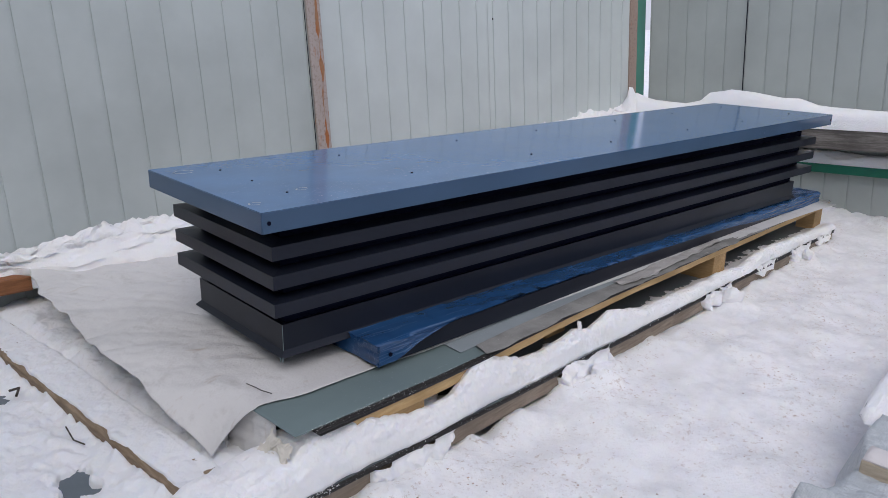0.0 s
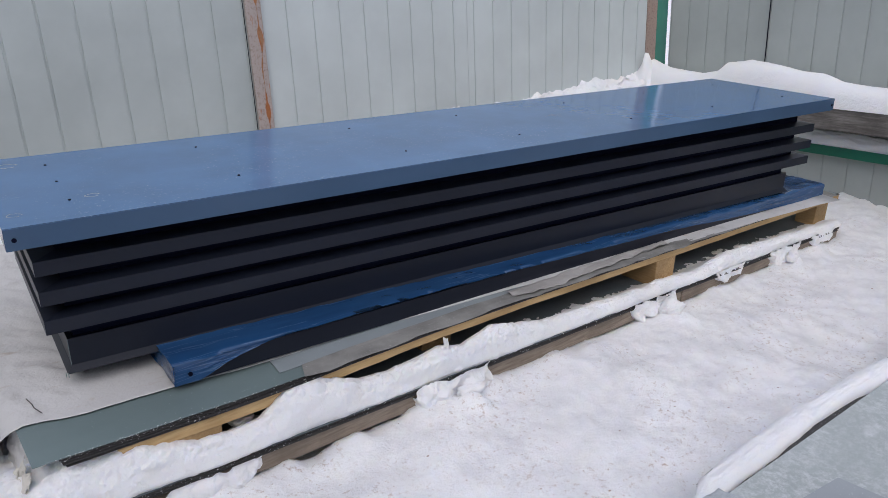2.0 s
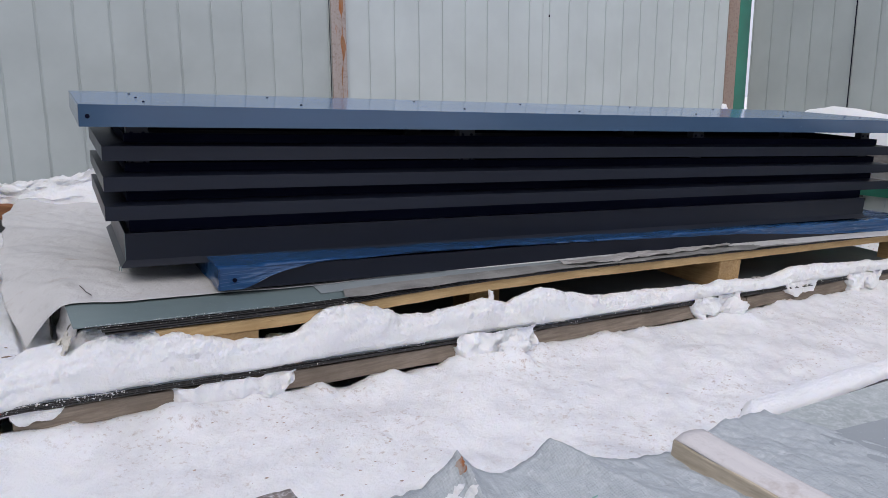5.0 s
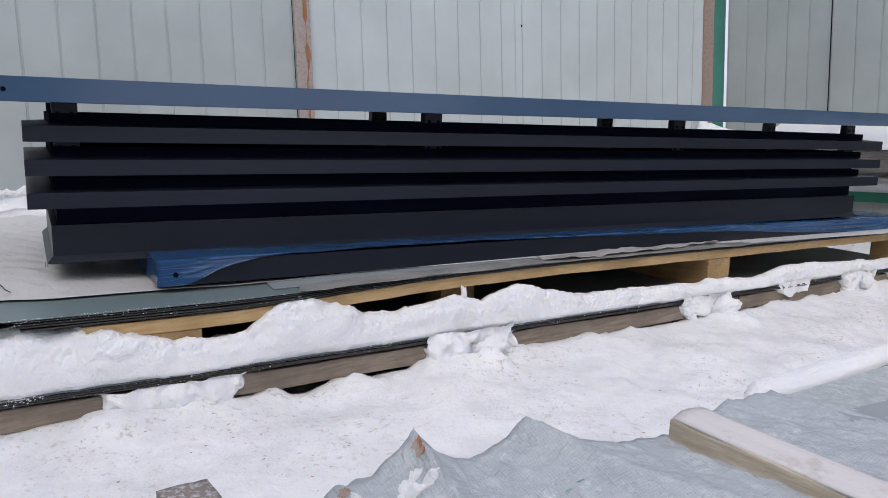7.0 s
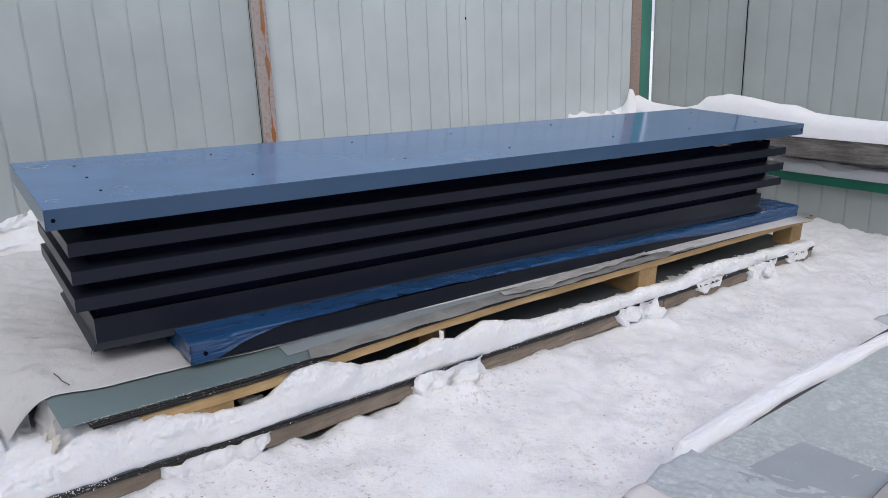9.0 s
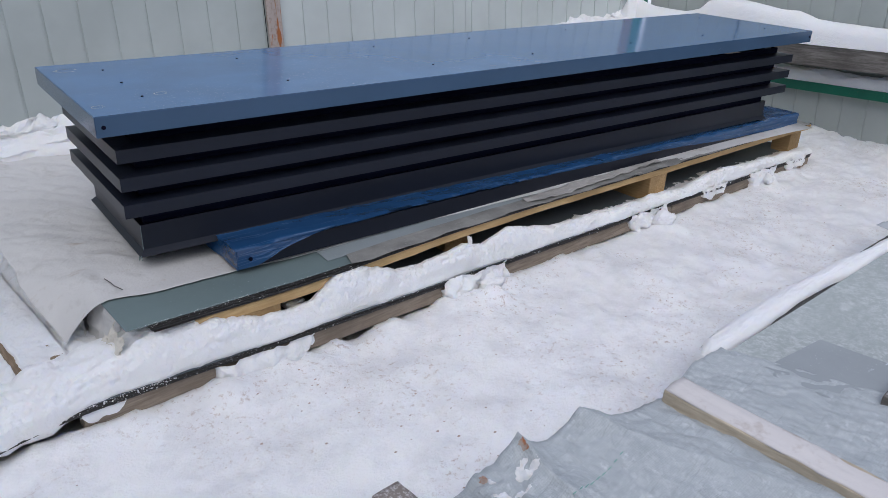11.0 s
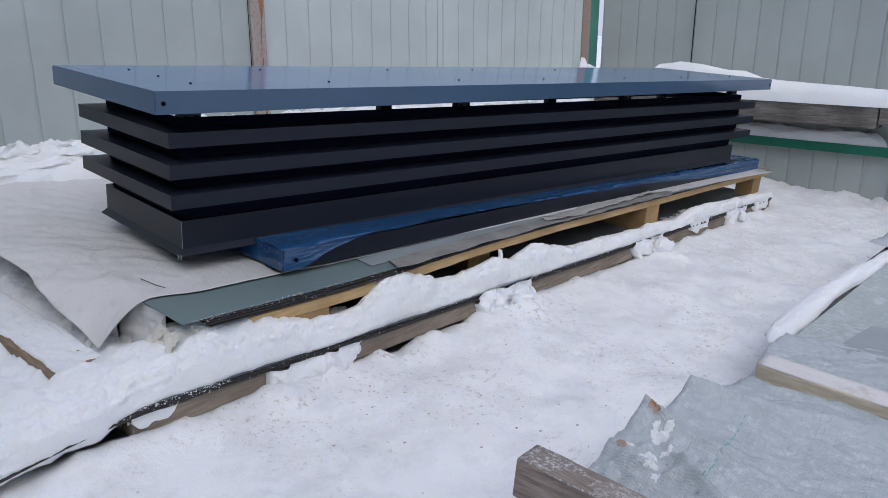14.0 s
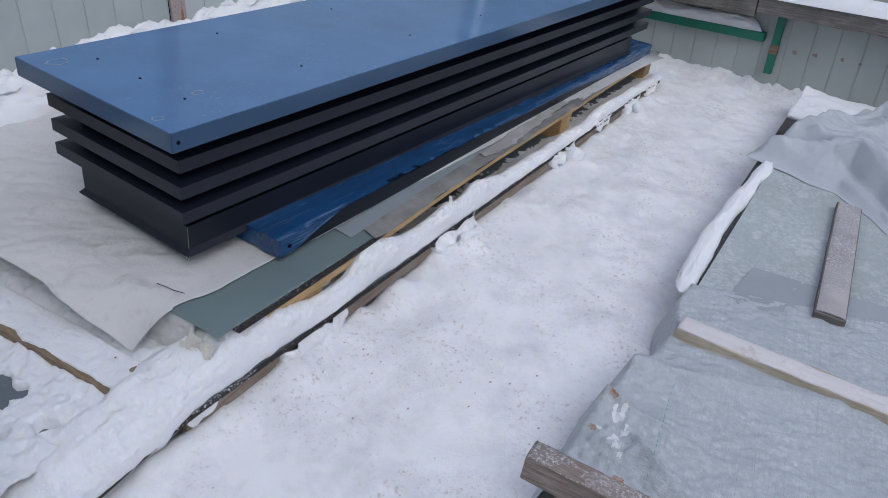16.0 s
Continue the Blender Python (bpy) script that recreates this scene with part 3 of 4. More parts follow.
for x in (0.22, 1.10, 2.06, 2.93, 3.32):
    for y in (0.02, 0.75, 1.40):
        part("block", box(x - 0.06, x + 0.06, y, y + 0.10, -0.135, -0.055 if y > 0.1 else -0.071, 0.003, m=LOW), PLANK_Y, low)
stack = thing("lower_sheet_stack", (1.6, 0.4, 0.09), "stack of dark thin metal sheets under snow", "metal sheets", "sheet stacks")
for k in range(4):
    off = random.uniform(-0.006, 0.006)

    def fn(u, v, k=k, off=off):
        bend = 0.075 * step(-0.06, -0.62, u) * step(0.5, -0.1, v) + 0.0015 * fbm(u, v, 3, 2, 40 + k)
        return mapped(LOW, u, v + off, -0.0036 * k - bend)
    part("metal_sheet", sheet(np.concatenate([np.linspace(-0.75, 0, 26), np.linspace(0.15, 3.42 - 0.01 * k, 30)]), np.linspace(0, 1.72, 12), fn, 0.0022), SHEET_EDGE if k else SHEET_LOW, stack)

# ---- upper pallet with its sheets ----
def rise(x):
    """How far the sheets bow up from the line of their near end."""
    return np.interp(x, [0.45, 0.62, 0.75, 1.08, 1.48], [0, 0.003, 0.008, 0.013, 0.017])


def spread(x):
    return np.interp(x, [0.5, 1.1], [1, 0.35])


def raised_board(x0, x1, y0, y1, z0, z1, bevel, cuts, wobble=0.0, seed=0):
    bm = box(x0, x1, y0, y1, z0, z1, bevel, cuts=cuts, wobble=wobble, seed=seed)
    for v in bm.verts:
        v.co.z += float(rise(v.co.x) + 0.0265 * (1 - spread(v.co.x)))
    bm.transform(UP)
    return bm


upper = thing("upper_pallet", (1.7, 0.5, 0.1), "fresh pine wooden pallet carrying metal sheets", "pallet", "pallets")
for a, b, s in ((0.165, 0.622, 5), (0.626, 3.50, 6)):
    part("front_board", raised_board(a, b, 0.004, 0.10, -0.056, -0.0265, 0.003, 50, 0.0022, s), PINE, upper)
for k in range(5):
    part("deck_board", raised_board(0.16, 3.48, 0.16 + 0.29 * k, 0.30 + 0.29 * k, -0.054, -0.0265, 0.003, 30), PINE, upper)
for x, first, deep in ((0.345, 0.008, 0.09), (1.15, 0.13, 0.09), (2.145, 0.008, 0.42), (3.36, 0.008, 0.09)):
    for y in (first, 0.75, 1.38):
        part("block", box(x - 0.057, x + 0.057, y, y + (deep if y < 0.5 else 0.09), -0.150, -0.057 + float(rise(x) + 0.0265 * (1 - spread(x))), 0.003, m=UP, wobble=0.002, seed=x), PINE_Y, upper)
ups = thing("upper_sheet_stack", (1.7, 0.5, 0.23), "stack of thin grey-green metal sheets with dark frosted edges", "metal sheets", "sheet stacks")
for k in range(6):
    a, f = (0.0, 0.0) if k == 0 else (0.03 + 0.05 * random.random(), random.uniform(-0.012, 0.004))

    def fn(u, v, k=k, f=f):
        return mapped(UP, u, v + f, -0.0043 * k * spread(u) + rise(u) + 0.0008 * fbm(u, v, 4, 2, 60 + k) * spread(u))
    part("metal_sheet", sheet(np.linspace(a, 3.47 + random.uniform(-0.02, 0.01), 90), np.linspace(0, 1.60, 8), fn, 0.0014), SHEET_EDGE if k else SHEET_GREEN, ups)

# two offcut strips on the sheets
grey = part("sheet_offcut", sheet(np.linspace(0, 1, 40), np.linspace(0, 1, 5), lambda u, v: mapped(
    UP, 0.575 + 0.01 * v + 1.55 * u, 0.045 + v * 0.105 * (1 - 0.75 * u) + 0.004 * u, 0.003 + rise(0.575 + 1.55 * u) + 0.001 * fbm(u * 4, v, 2, 2, 3)), 0.0016), SHEET_GREY)
tagged(grey, "narrow light grey metal offcut lying on the sheets", "metal strip", "sheet offcuts")
worn = part("sheet_offcut", sheet(np.linspace(0, 1, 90), np.linspace(0, 1, 7), lambda u, v: mapped(
    UP, 0.615 + 0.02 * v + 2.8 * u, -0.020 - 0.007 * fbm(u * 30, 0 * v, 1, 3, 8) * (1 - v) + v * (0.062 + 0.015 * u), 0.0056 + rise(0.615 + 2.8 * u) + 0.0025 * np.maximum(0, fbm(u * 16, v * 2, 1, 3, 5))), 0.0016), SHEET_DIRTY)
tagged(worn, "worn dirty grey metal offcut along the sheet edge", "metal strip", "sheet offcuts")
lip = part("torn_film", sheet(np.linspace(0, 1, 260), np.linspace(0, 1, 12), lambda u, v: mapped(
    UP, 1.36 + 0.8 * u, 0.062 - (1 - v) * 0.012 - v * (0.05 + 0.022 * np.interp(u, [0, 0.08, 0.3, 0.5, 1], [0.2, 1, 0.8, 0.3, -0.4]) + 0.006 * fbm(u * 13, 0 * v, 1, 3, 408)), 0.0265 + 0.004 * u + 0.005 * v * np.abs(fbm(u * 11, v, 1, 2, 409)) + 0.004 * fbm(u * 12, v * 1.5, 1, 3, 410)), 0.0012), TORN_FILM, smooth=True)
tagged(lip, "torn off-white protective film hanging over the sheet edge", "film", "sheet offcuts")
foam = thing("torn_packing", (-0.02, -0.1, 0.2), "torn dirty white packing foam under the sheet corner", "packing")
for k, (y0, y1, top, drop, lean, out) in enumerate(((0.004, 0.050, -0.026, 0.040, 0.25, 0.010), (0.035, 0.100, -0.022, 0.045, 0.35, 0.004), (0.055, 0.110, -0.052, 0.042, 0.5, 0.012), (0.010, 0.045, -0.060, 0.035, 0.6, 0.016))):
    def fn(u, v, y0=y0, y1=y1, top=top, drop=drop, lean=lean, out=out, k=k):
        long = drop * np.clip(0.75 + 0.7 * fbm(u * 1.4, 0 * v, 1.6, 3, 320 + k), 0.2, 1.5)
        curl = 0.009 * fbm(u * 1.3, v * 0.9, 1.5, 2, 330 + k) + 0.0018 * fbm(u, v, 9, 2, 335 + k)
        return mapped(UP, -out - lean * long * v + curl, y0 + (y1 - y0) * u + 0.006 * fbm(v * 2, u, 2, 2, 340 + k), top - long * v + 0.5 * curl)
    part("foam_scrap", sheet(np.linspace(0, 1, 40), np.linspace(0, 1, 24), fn, 0.0012), PAPER, foam)
part("wood_splinter", box(0.0, 0.07, 0.012, 0.05, -0.095, -0.066, 0.003, m=UP, cuts=8, wobble=0.004, seed=9), PINE_Y, foam)

# ---- white membrane over the sheets ----
EDGE_Y = [0.04, 0.105, 0.25, 0.42, 0.62, 1.0, 1.25, 1.40]
EDGE_OUT = [0.088, 0.112, 0.135, 0.145, 0.153, 0.163, 0.135, 0.112]     # how far the membrane reaches past the sheets
EDGE_DROP = [0.118, 0.076, 0.040, 0.027, 0.018, 0.004, 0.0, 0.0]        # how far its rim sinks


def membrane_fn(u, v):
    """u below 0: the part that overhangs the sheets' end, -1 at its rim."""
    p = np.clip(-u, 0, 1)
    y = v * 1.47 - 0.014 + 0.010 * fbm(u, 0 * v, 9, 3, 71) * (1 - v) ** 6 * (u > 0) + 0.056 * p ** 1.2 * (1 - v) ** 9
    wav = 0.012 * fbm(0 * u, y, 4.5, 3, 77) + 0.006 * fbm(0 * u, y, 13, 3, 78)
    x = np.where(u > 0, u - 0.05, -0.05 - p * (np.interp(y, EDGE_Y, EDGE_OUT) + wav * step(0.05, 0.2, y)))
    flat = 0.2485 - 0.0138 * np.maximum(x, 0) + rise(x)
    fold = 0.006 + 0.006 * fbm(x, y, 3.2, 3, 74) + 0.010 * np.abs(fbm(x * 1.6 + y, y, 5, 3, 75)) + 0.003 * np.abs(fbm(x + 0.3 * y, y * 0.8, 17, 3, 76))
    z = flat + 0.003 * step(0.0, 0.1, y) + fold * step(0.0, 0.2, y) * step(0.40, 0.05, x) + 0.002
    return x, y, z - (np.interp(y, EDGE_Y, EDGE_DROP) + 0.010 * fbm(0 * u, y, 6, 2, 79) * step(0.1, 0.3, y)) * p ** 1.5


us = np.concatenate([np.linspace(-1, 0, 34), np.linspace(0.01, 0.45, 50), np.linspace(0.5, 3.35, 20)])
memb = thing("membrane_sheet", (0.5, 0.7, 0.25), "dirty white plastic membrane spread over the stacked sheets", "membrane")
part("membrane", sheet(us, np.linspace(0, 1, 220), membrane_fn, 0.0012), MEMBRANE, memb, smooth=True)
part("hanging_fold", sheet(np.linspace(0.105, 0.238, 12), np.linspace(0, 1, 90), lambda u, v: (
    -0.082 - 0.055 * v + 0.016 * fbm(u * 2, v * 1.4, 6, 3, 83), v * 1.30 + 0.06, u - 0.03 * step(0.15, 0.0, v)), 0.001), MEMBRANE, memb, smooth=True)
part("end_fold", sheet(np.linspace(0, 1, 40), np.linspace(0, 1, 30), lambda u, v: (
    -0.030 - 0.022 * u - 0.040 * v * (0.4 + 0.6 * u) + 0.008 * fbm(u * 0.2, v * 0.25, 12, 3, 311), -0.075 + 0.155 * u, 0.2405 - 0.004 * u - 0.14 * v), 0.001), MEMBRANE, memb, smooth=True)
for x, y, w in ((0.030, 1.405, 0.020), (0.056, 1.409, 0.022), (0.083, 1.413, 0.020), (0.045, 1.382, 0.016), (0.067, 1.386, 0.020)):
    part("printed_mark", box(x, x + w, y, y + 0.011, 0.2615, 0.2625, m=None), NEAR_BLACK, memb, "small dark printed mark")

# ---- blue filmed tray under the vent cap ----
TRAY = at_frame(0.29, -0.036, 0.257, 2.1, 0.72)
tray = thing("metal_tray", (1.8, 0.25, 0.26), "long dark metal tray partly wrapped in blue protective film", "metal tray")


def tray_shell(x0, x1, y0, y1, z0, z1, t, m=None):
    """An upside-down tray: a top plate and four rims, open below."""
    bm = bmesh.new()
    ring = [(x0, y0), (x1, y0), (x1, y1), (x0, y1)]
    inner = [(x0 + t, y0 + t), (x1 - t, y0 + t), (x1 - t, y1 - t), (x0 + t, y1 - t)]
    o0, o1 = [[bm.verts.new((x, y, z)) for x, y in ring] for z in (z0, z1)]
    i0, i1 = [[bm.verts.new((x, y, z)) for x, y in inner] for z in (z0, z1 - t)]
    for k in range(4):
        j = (k + 1) % 4
        bm.faces.new((o0[k], o0[j], o1[j], o1[k]))
        bm.faces.new((i0[j], i0[k], i1[k], i1[j]))
        bm.faces.new((o0[j], o0[k], i0[k], i0[j]))
    bm.faces.new(o1)
    bm.faces.new(i1[::-1])
    bmesh.ops.bevel(bm, geom=[e for e in bm.edges if all(v in o1 for v in e.verts) or (e.verts[0] in o0 and e.verts[1] in o1) or (e.verts[1] in o0 and e.verts[0] in o1)], offset=0.0016, segments=2, affect="EDGES")
    if m:
        bm.transform(m)
    return bm


part("tray", tray_shell(0, 3.01, 0, 0.60, 0.0, 0.054, 0.002, TRAY), DARK, tray)
fu = np.concatenate([np.linspace(-0.007, 0.7, 80), np.linspace(0.71, 3.01, 170)])


def film_edge(u):
    """Height of the film's lower rim on the tray's front: down over the corner, curling up above the top edge, hanging again at the far end."""
    z = np.interp(u, [0, 0.055, 0.087, 0.12, 0.16, 0.216, 0.3, 0.62, 1.0, 1.46, 2.02, 2.36, 2.6, 3.1], [0.0, 0.0, 0.013, 0.030, 0.042, 0.053, 0.0590, 0.0625, 0.0605, 0.050, 0.036, 0.016, 0.008, 0.003])
    return z + (0.0020 * fbm(u, 0 * u, 8, 3, 91) + 0.0015 * fbm(u, 0 * u, 2.5, 2, 93)) * step(0.08, 0.25, u)


def film_fn(u, v):
    edge, top = film_edge(u), 0.16
    s = v * (top + 1) - top
    crease = 0.0035 * np.abs(fbm(u * 0.7, v * 2.2, 9, 3, 95)) + 0.0016 * np.abs(fbm(u * 0.5 + v, v * 3, 24, 2, 97))
    lift = np.maximum(edge - 0.0555, 0)
    slack = 0.010 * np.exp(-((u - 0.17) / 0.07) ** 2)
    y = np.where(s < 0, -s, -0.0025 - crease * step(0.03, 0.1, u) - slack * np.clip(s, 0, 1))
    z = np.where(s < 0, 0.0555 + crease + lift * np.exp(s / 0.05), 0.0555 + lift * (1 - s) - np.clip(s, 0, 1) * (0.0555 - edge))
    return mapped(TRAY, u, y, z)


part("film", sheet(fu, np.concatenate([np.linspace(0, 0.138, 10), np.linspace(0.145, 1, 16)]), film_fn), FILM, tray, "crumpled blue protective film", smooth=True)
part("end_film", sheet(np.linspace(-0.008, 0.6, 40), np.linspace(0, 1, 8), lambda u, v: mapped(
    TRAY, -0.003 - 0.004 * np.abs(fbm(u, v, 9, 3, 99)), u, 0.055 * (1 - v) + 0.001)), FILM, tray, smooth=True)
bm = bmesh.new()
bmesh.ops.create_cone(bm, cap_ends=True, segments=14, radius1=0.0055, radius2=0.0055, depth=0.003, matrix=TRAY @ pose(0.032, -0.0075, 0.026, 90, 0, 0))
part("screw_hole", bm, NEAR_BLACK, tray)

# ---- vent cap ----
cap = thing("vent_cap", (1.55, 0.31, 0.30), "long dark louvred chimney vent cap with a blue filmed lid", "vent cap")
LX, LY = 3.1, 0.622
lid = tray_shell(0, LX, 0, LY, 0.651, 0.70, 0.0018)
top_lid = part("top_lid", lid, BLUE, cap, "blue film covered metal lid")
for row, y in (("front", 0.142), ("back", 0.493)):
    for x in (0.150, 0.546, 1.048, 1.478, 2.000, 2.463, 2.935):
        bm = bmesh.new()
        bmesh.ops.create_cone(bm, cap_ends=True, segments=14, radius1=0.0036, radius2=0.003, depth=0.003, matrix=pose(x, y, 0.7008))
        part("screw_hole", bm, NEAR_BLACK, top_lid)
bm = bmesh.new()
bmesh.ops.create_cone(bm, cap_ends=True, segments=14, radius1=0.0036, radius2=0.003, depth=0.003, matrix=pose(0.150, 0.315, 0.7008))
part("screw_hole", bm, NEAR_BLACK, top_lid)
for x, y, z, rx in ((0.018, -0.0004, 0.674, 90), (3.082, -0.0004, 0.674, 90)):
    bm = bmesh.new()
    bmesh.ops.create_cone(bm, cap_ends=True, segments=14, radius1=0.005, radius2=0.005, depth=0.002, matrix=pose(x, y, z, rx))
    part("screw_hole", bm, NEAR_BLACK, top_lid)


def louvre(x0, x1, y0, y1, z, rim, inset, rise, t=0.0018, sink=0.0):
    """A ring-shaped louvre: a vertical rim, a sloping blade rising inwards, and a short inner lip."""
    def loop(off, h):
        return [(x0 + off, y0 + off, h), (x1 - off, y0 + off, h), (x1 - off, y1 - off, h), (x0 + off, y1 - off, h)]
    prof = [(t, z - rim), (0, z - rim), (0, z), (inset, z + 0.004), (inset, z + 0.002), (t, z - t * 1.4)]
    bm = bmesh.new()
    loops = [[bm.verts.new((px, py, pz - sink * px)) for px, py, pz in loop(o, h)] for o, h in prof]
    for a, b in zip(loops, loops[1:] + loops[:1]):
        for k in range(4):
            j = (k + 1) % 4
            bm.faces.new((a[k], a[j], b[j], b[k]))
    return bm


def inner_frame(x0, x1, y0, y1, z0, z1, sink, t=0.002):
    """An upright ring behind a louvre."""
    bm = bmesh.new()
    loops = [[bm.verts.new((px, py, h - sink * px)) for px, py in ((x0 + o, y0 + o), (x1 - o, y0 + o), (x1 - o, y1 - o), (x0 + o, y1 - o))] for o, h in ((0, z0), (0, z1), (t, z1), (t, z0))]
    for a, b in zip(loops, loops[1:] + loops[:1]):
        for k in range(4):
            j = (k + 1) % 4
            bm.faces.new((a[k], a[j], b[j], b[k]))
    return bm


# Near-black colour gives the inner frames the shade under each louvre.
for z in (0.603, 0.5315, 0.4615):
    part("inner_frame", inner_frame(0.0975, 3.0055, 0.096, 0.5295, z - 0.004, z + 0.026, 0.0043), NEAR_BLACK, cap, "inner frame strip, near-black for the shade between louvres")
    part("louvre", louvre(0.045, 3.058, 0.0435, 0.582, z, 0.034, 0.053, 0.026, sink=0.0043), DARK, cap)
for x, y, w in ((0.103, 0.1025, 0.051), (1.013, 0.1025, 0.053), (1.957, 0.1025, 0.053), (2.905, 0.1025, 0.055), (0.103, 0.524, 0.051), (1.027, 0.524, 0.052), (1.982, 0.524, 0.056), (2.94, 0.524, 0.055)):
    d = 0.028 if y > 0.3 else -0.028
    bm = box(x, x + w, min(y, y - d), max(y, y - d), 0.365, 0.6505, 0.0015)
    part("post", bm, DARK, cap)
    for z in (0.628, 0.556):
        for dx in (0.012, w - 0.012):
            b2 = bmesh.new()
            bmesh.ops.create_cone(b2, cap_ends=True, segments=10, radius1=0.004, radius2=0.004, depth=0.003, matrix=pose(x + dx, (y - 0.001 if y < 0.3 else y - d - 0.001), z, 90))
            part("bolt", b2, NEAR_BLACK, cap)
# base: a frame with a flared foot
def base_frame():
    bm = bmesh.new()
    x0, x1, y0, y1 = 0.088, 2.985, 0.088, 0.545
    prof = [(0.012, 0.386), (0, 0.386), (0, 0.318), (-0.013, 0.304), (-0.0125, 0.3025), (0.0018, 0.3165), (0.0018, 0.384), (0.012, 0.384)]
    loops = []
    for o, h in prof:
        loops.append([bm.verts.new((px, py, h - 0.0050 * px)) for px, py in ((x0 + o, y0 + o), (x1 - o, y0 + o), (x1 - o, y1 - o), (x0 + o, y1 - o))])
    for a, b in zip(loops, loops[1:] + loops[:1]):
        for k in range(4):
            j = (k + 1) % 4
            bm.faces.new((a[k], a[j], b[j], b[k]))
    return bm


part("base_frame", base_frame(), DARK, cap)
# Near-black liner added for the shade in the lower gaps; hides the posts.
part("shade_liner", tray_shell(0.101, 2.965, 0.1005, 0.526, 0.315, 0.530, 0.002), NEAR_BLACK, cap)
part("corner_seam", box(0.0872, 0.0884, 0.0872, 0.0884, 0.318, 0.386), SHEET_GREEN, cap, "bright folded corner seam")
for dx, dy in ((-0.009, 0.0), (0.0, -0.009)):
    part("corner_tab", box(-0.001, 0.001, -0.001, 0.001, 0.296, 0.308, m=pose(0.076 + dx * 0.5, 0.076 + dy * 0.5, 0)), SHEET_GREEN, cap)

# ---- snow on the lower stack ----
KX = np.array([-0.60, -0.45, -0.30, -0.15, -0.10, -0.05, -0.02, 0.03, 0.09, 0.14, 0.18, 0.22, 0.26, 0.30, 0.34, 0.40, 0.45, 0.49, 0.53, 0.58, 0.62, 0.68, 0.74, 0.83, 0.96, 1.0, 1.09, 1.16, 1.20, 1.25, 1.35, 1.44, 1.58, 1.83, 1.97, 2.03, 2.14, 2.26, 2.42, 2.60, 2.90, 3.35])
KZ = np.array([0.085, 0.125, 0.150, 0.172, 0.178, 0.190, 0.210, 0.222, 0.219, 0.222, 0.213, 0.201, 0.192, 0.170, 0.168, 0.166, 0.173, 0.200, 0.225, 0.238, 0.224, 0.203, 0.182, 0.173, 0.182, 0.190, 0.170, 0.190, 0.205, 0.194, 0.168, 0.147, 0.148, 0.141, 0.130, 0.141, 0.129, 0.122, 0.146, 0.147, 0.130, 0.108])


def lumps(x, y, scale, seed):
    """Soft rounded lumps with narrow seams between them, as crumbly snow settles; about 0 on the mean."""
    return np.sqrt(fbm(x, y, scale, 2, seed) ** 2 + 0.02) - 0.5


def ridge_fn(u, v):
    zt = np.interp(u, KX, KZ) - 0.003 + 0.003 * fbm(u, 0 * u, 14, 3, 101)
    zb = np.interp(u, [-0.6, -0.1, 3.4], [0.02, 0.094, 0.078])
    wide = np.interp(u, [-0.6, -0.1, 0.1, 3.4], [0.26, 0.24, 0.20, 0.20])
    prof = np.interp(v, [0, 0.03, 0.10, 0.18, 0.28, 0.42, 0.7, 1.0], [-0.10, 0.14, 0.62, 0.86, 0.97, 1.0, 0.85, 0.1])
    thin = np.interp(v, [0, 0.03, 0.10, 0.17, 0.23, 0.29, 0.42, 0.6, 1.0], [-0.10, 0.16, 0.68, 0.92, 1.0, 0.96, 0.5, 0.12, -0.15])
    prof = prof + (thin - prof) * step(0.20, 0.36, u)
    d = np.interp(v, [0, 0.03, 0.10, 0.18, 0.26, 1.0], [0.016, 0.002, 0.006, 0.018, 0.036, 1.0])
    d = np.where(v <= 0.26, d, 0.036 + (v - 0.26) / 0.74 * (wide - 0.036))
    full = np.clip((zt - zb) / 0.08, 0.3, 1)
    z = zb + (zt - zb) * prof
    free = step(0.0, 0.12, v)
    w = np.cumsum(np.hypot(np.diff(z, axis=1, prepend=z[:, :1]), np.diff(d, axis=1, prepend=d[:, :1])), axis=1)
    lump = 0.012 * lumps(u, w, 9, 104) + 0.007 * lumps(u * 0.8 + w * 0.6, w * 0.8 - u * 0.6, 24, 109) + 0.0032 * lumps(u, w, 62, 113) + 0.0016 * fbm(u, w, 110, 2, 111)
    d = d - lump * full * free * step(0.5, 0.2, v) + 0.004 * fbm(u, 0 * v, 9, 4, 108) - 0.003 * np.maximum(0, fbm(u, w, 34, 3, 117)) * step(0.3, 0.05, v)
    drape = np.clip(0.25 + fbm(u, 0 * v, 11, 4, 119), 0, 1) * step(0.10, -0.12, u)
    d = d - 0.011 * drape * step(0.25, 0.0, v)
    z = z - 0.011 * drape * step(0.07, 0.0, v)
    z = z + 0.8 * lump * full * free + 0.012 * lumps(u, d, 13, 115) * step(0.05, -0.2, u) * free
    x, y, _ = mapped(LOW, u + 0.05, d, 0 * u)
    return x, y, z


ridge = part("snow_ridge", sheet(np.linspace(-0.60, 3.36, 1700), np.concatenate([np.linspace(0, 0.3, 46), np.linspace(0.315, 1, 44)]), ridge_fn), SNOW, smooth=True)
tagged(ridge, "lumpy white snow ridge lying along the lower sheets", "snow", kind="stuff")


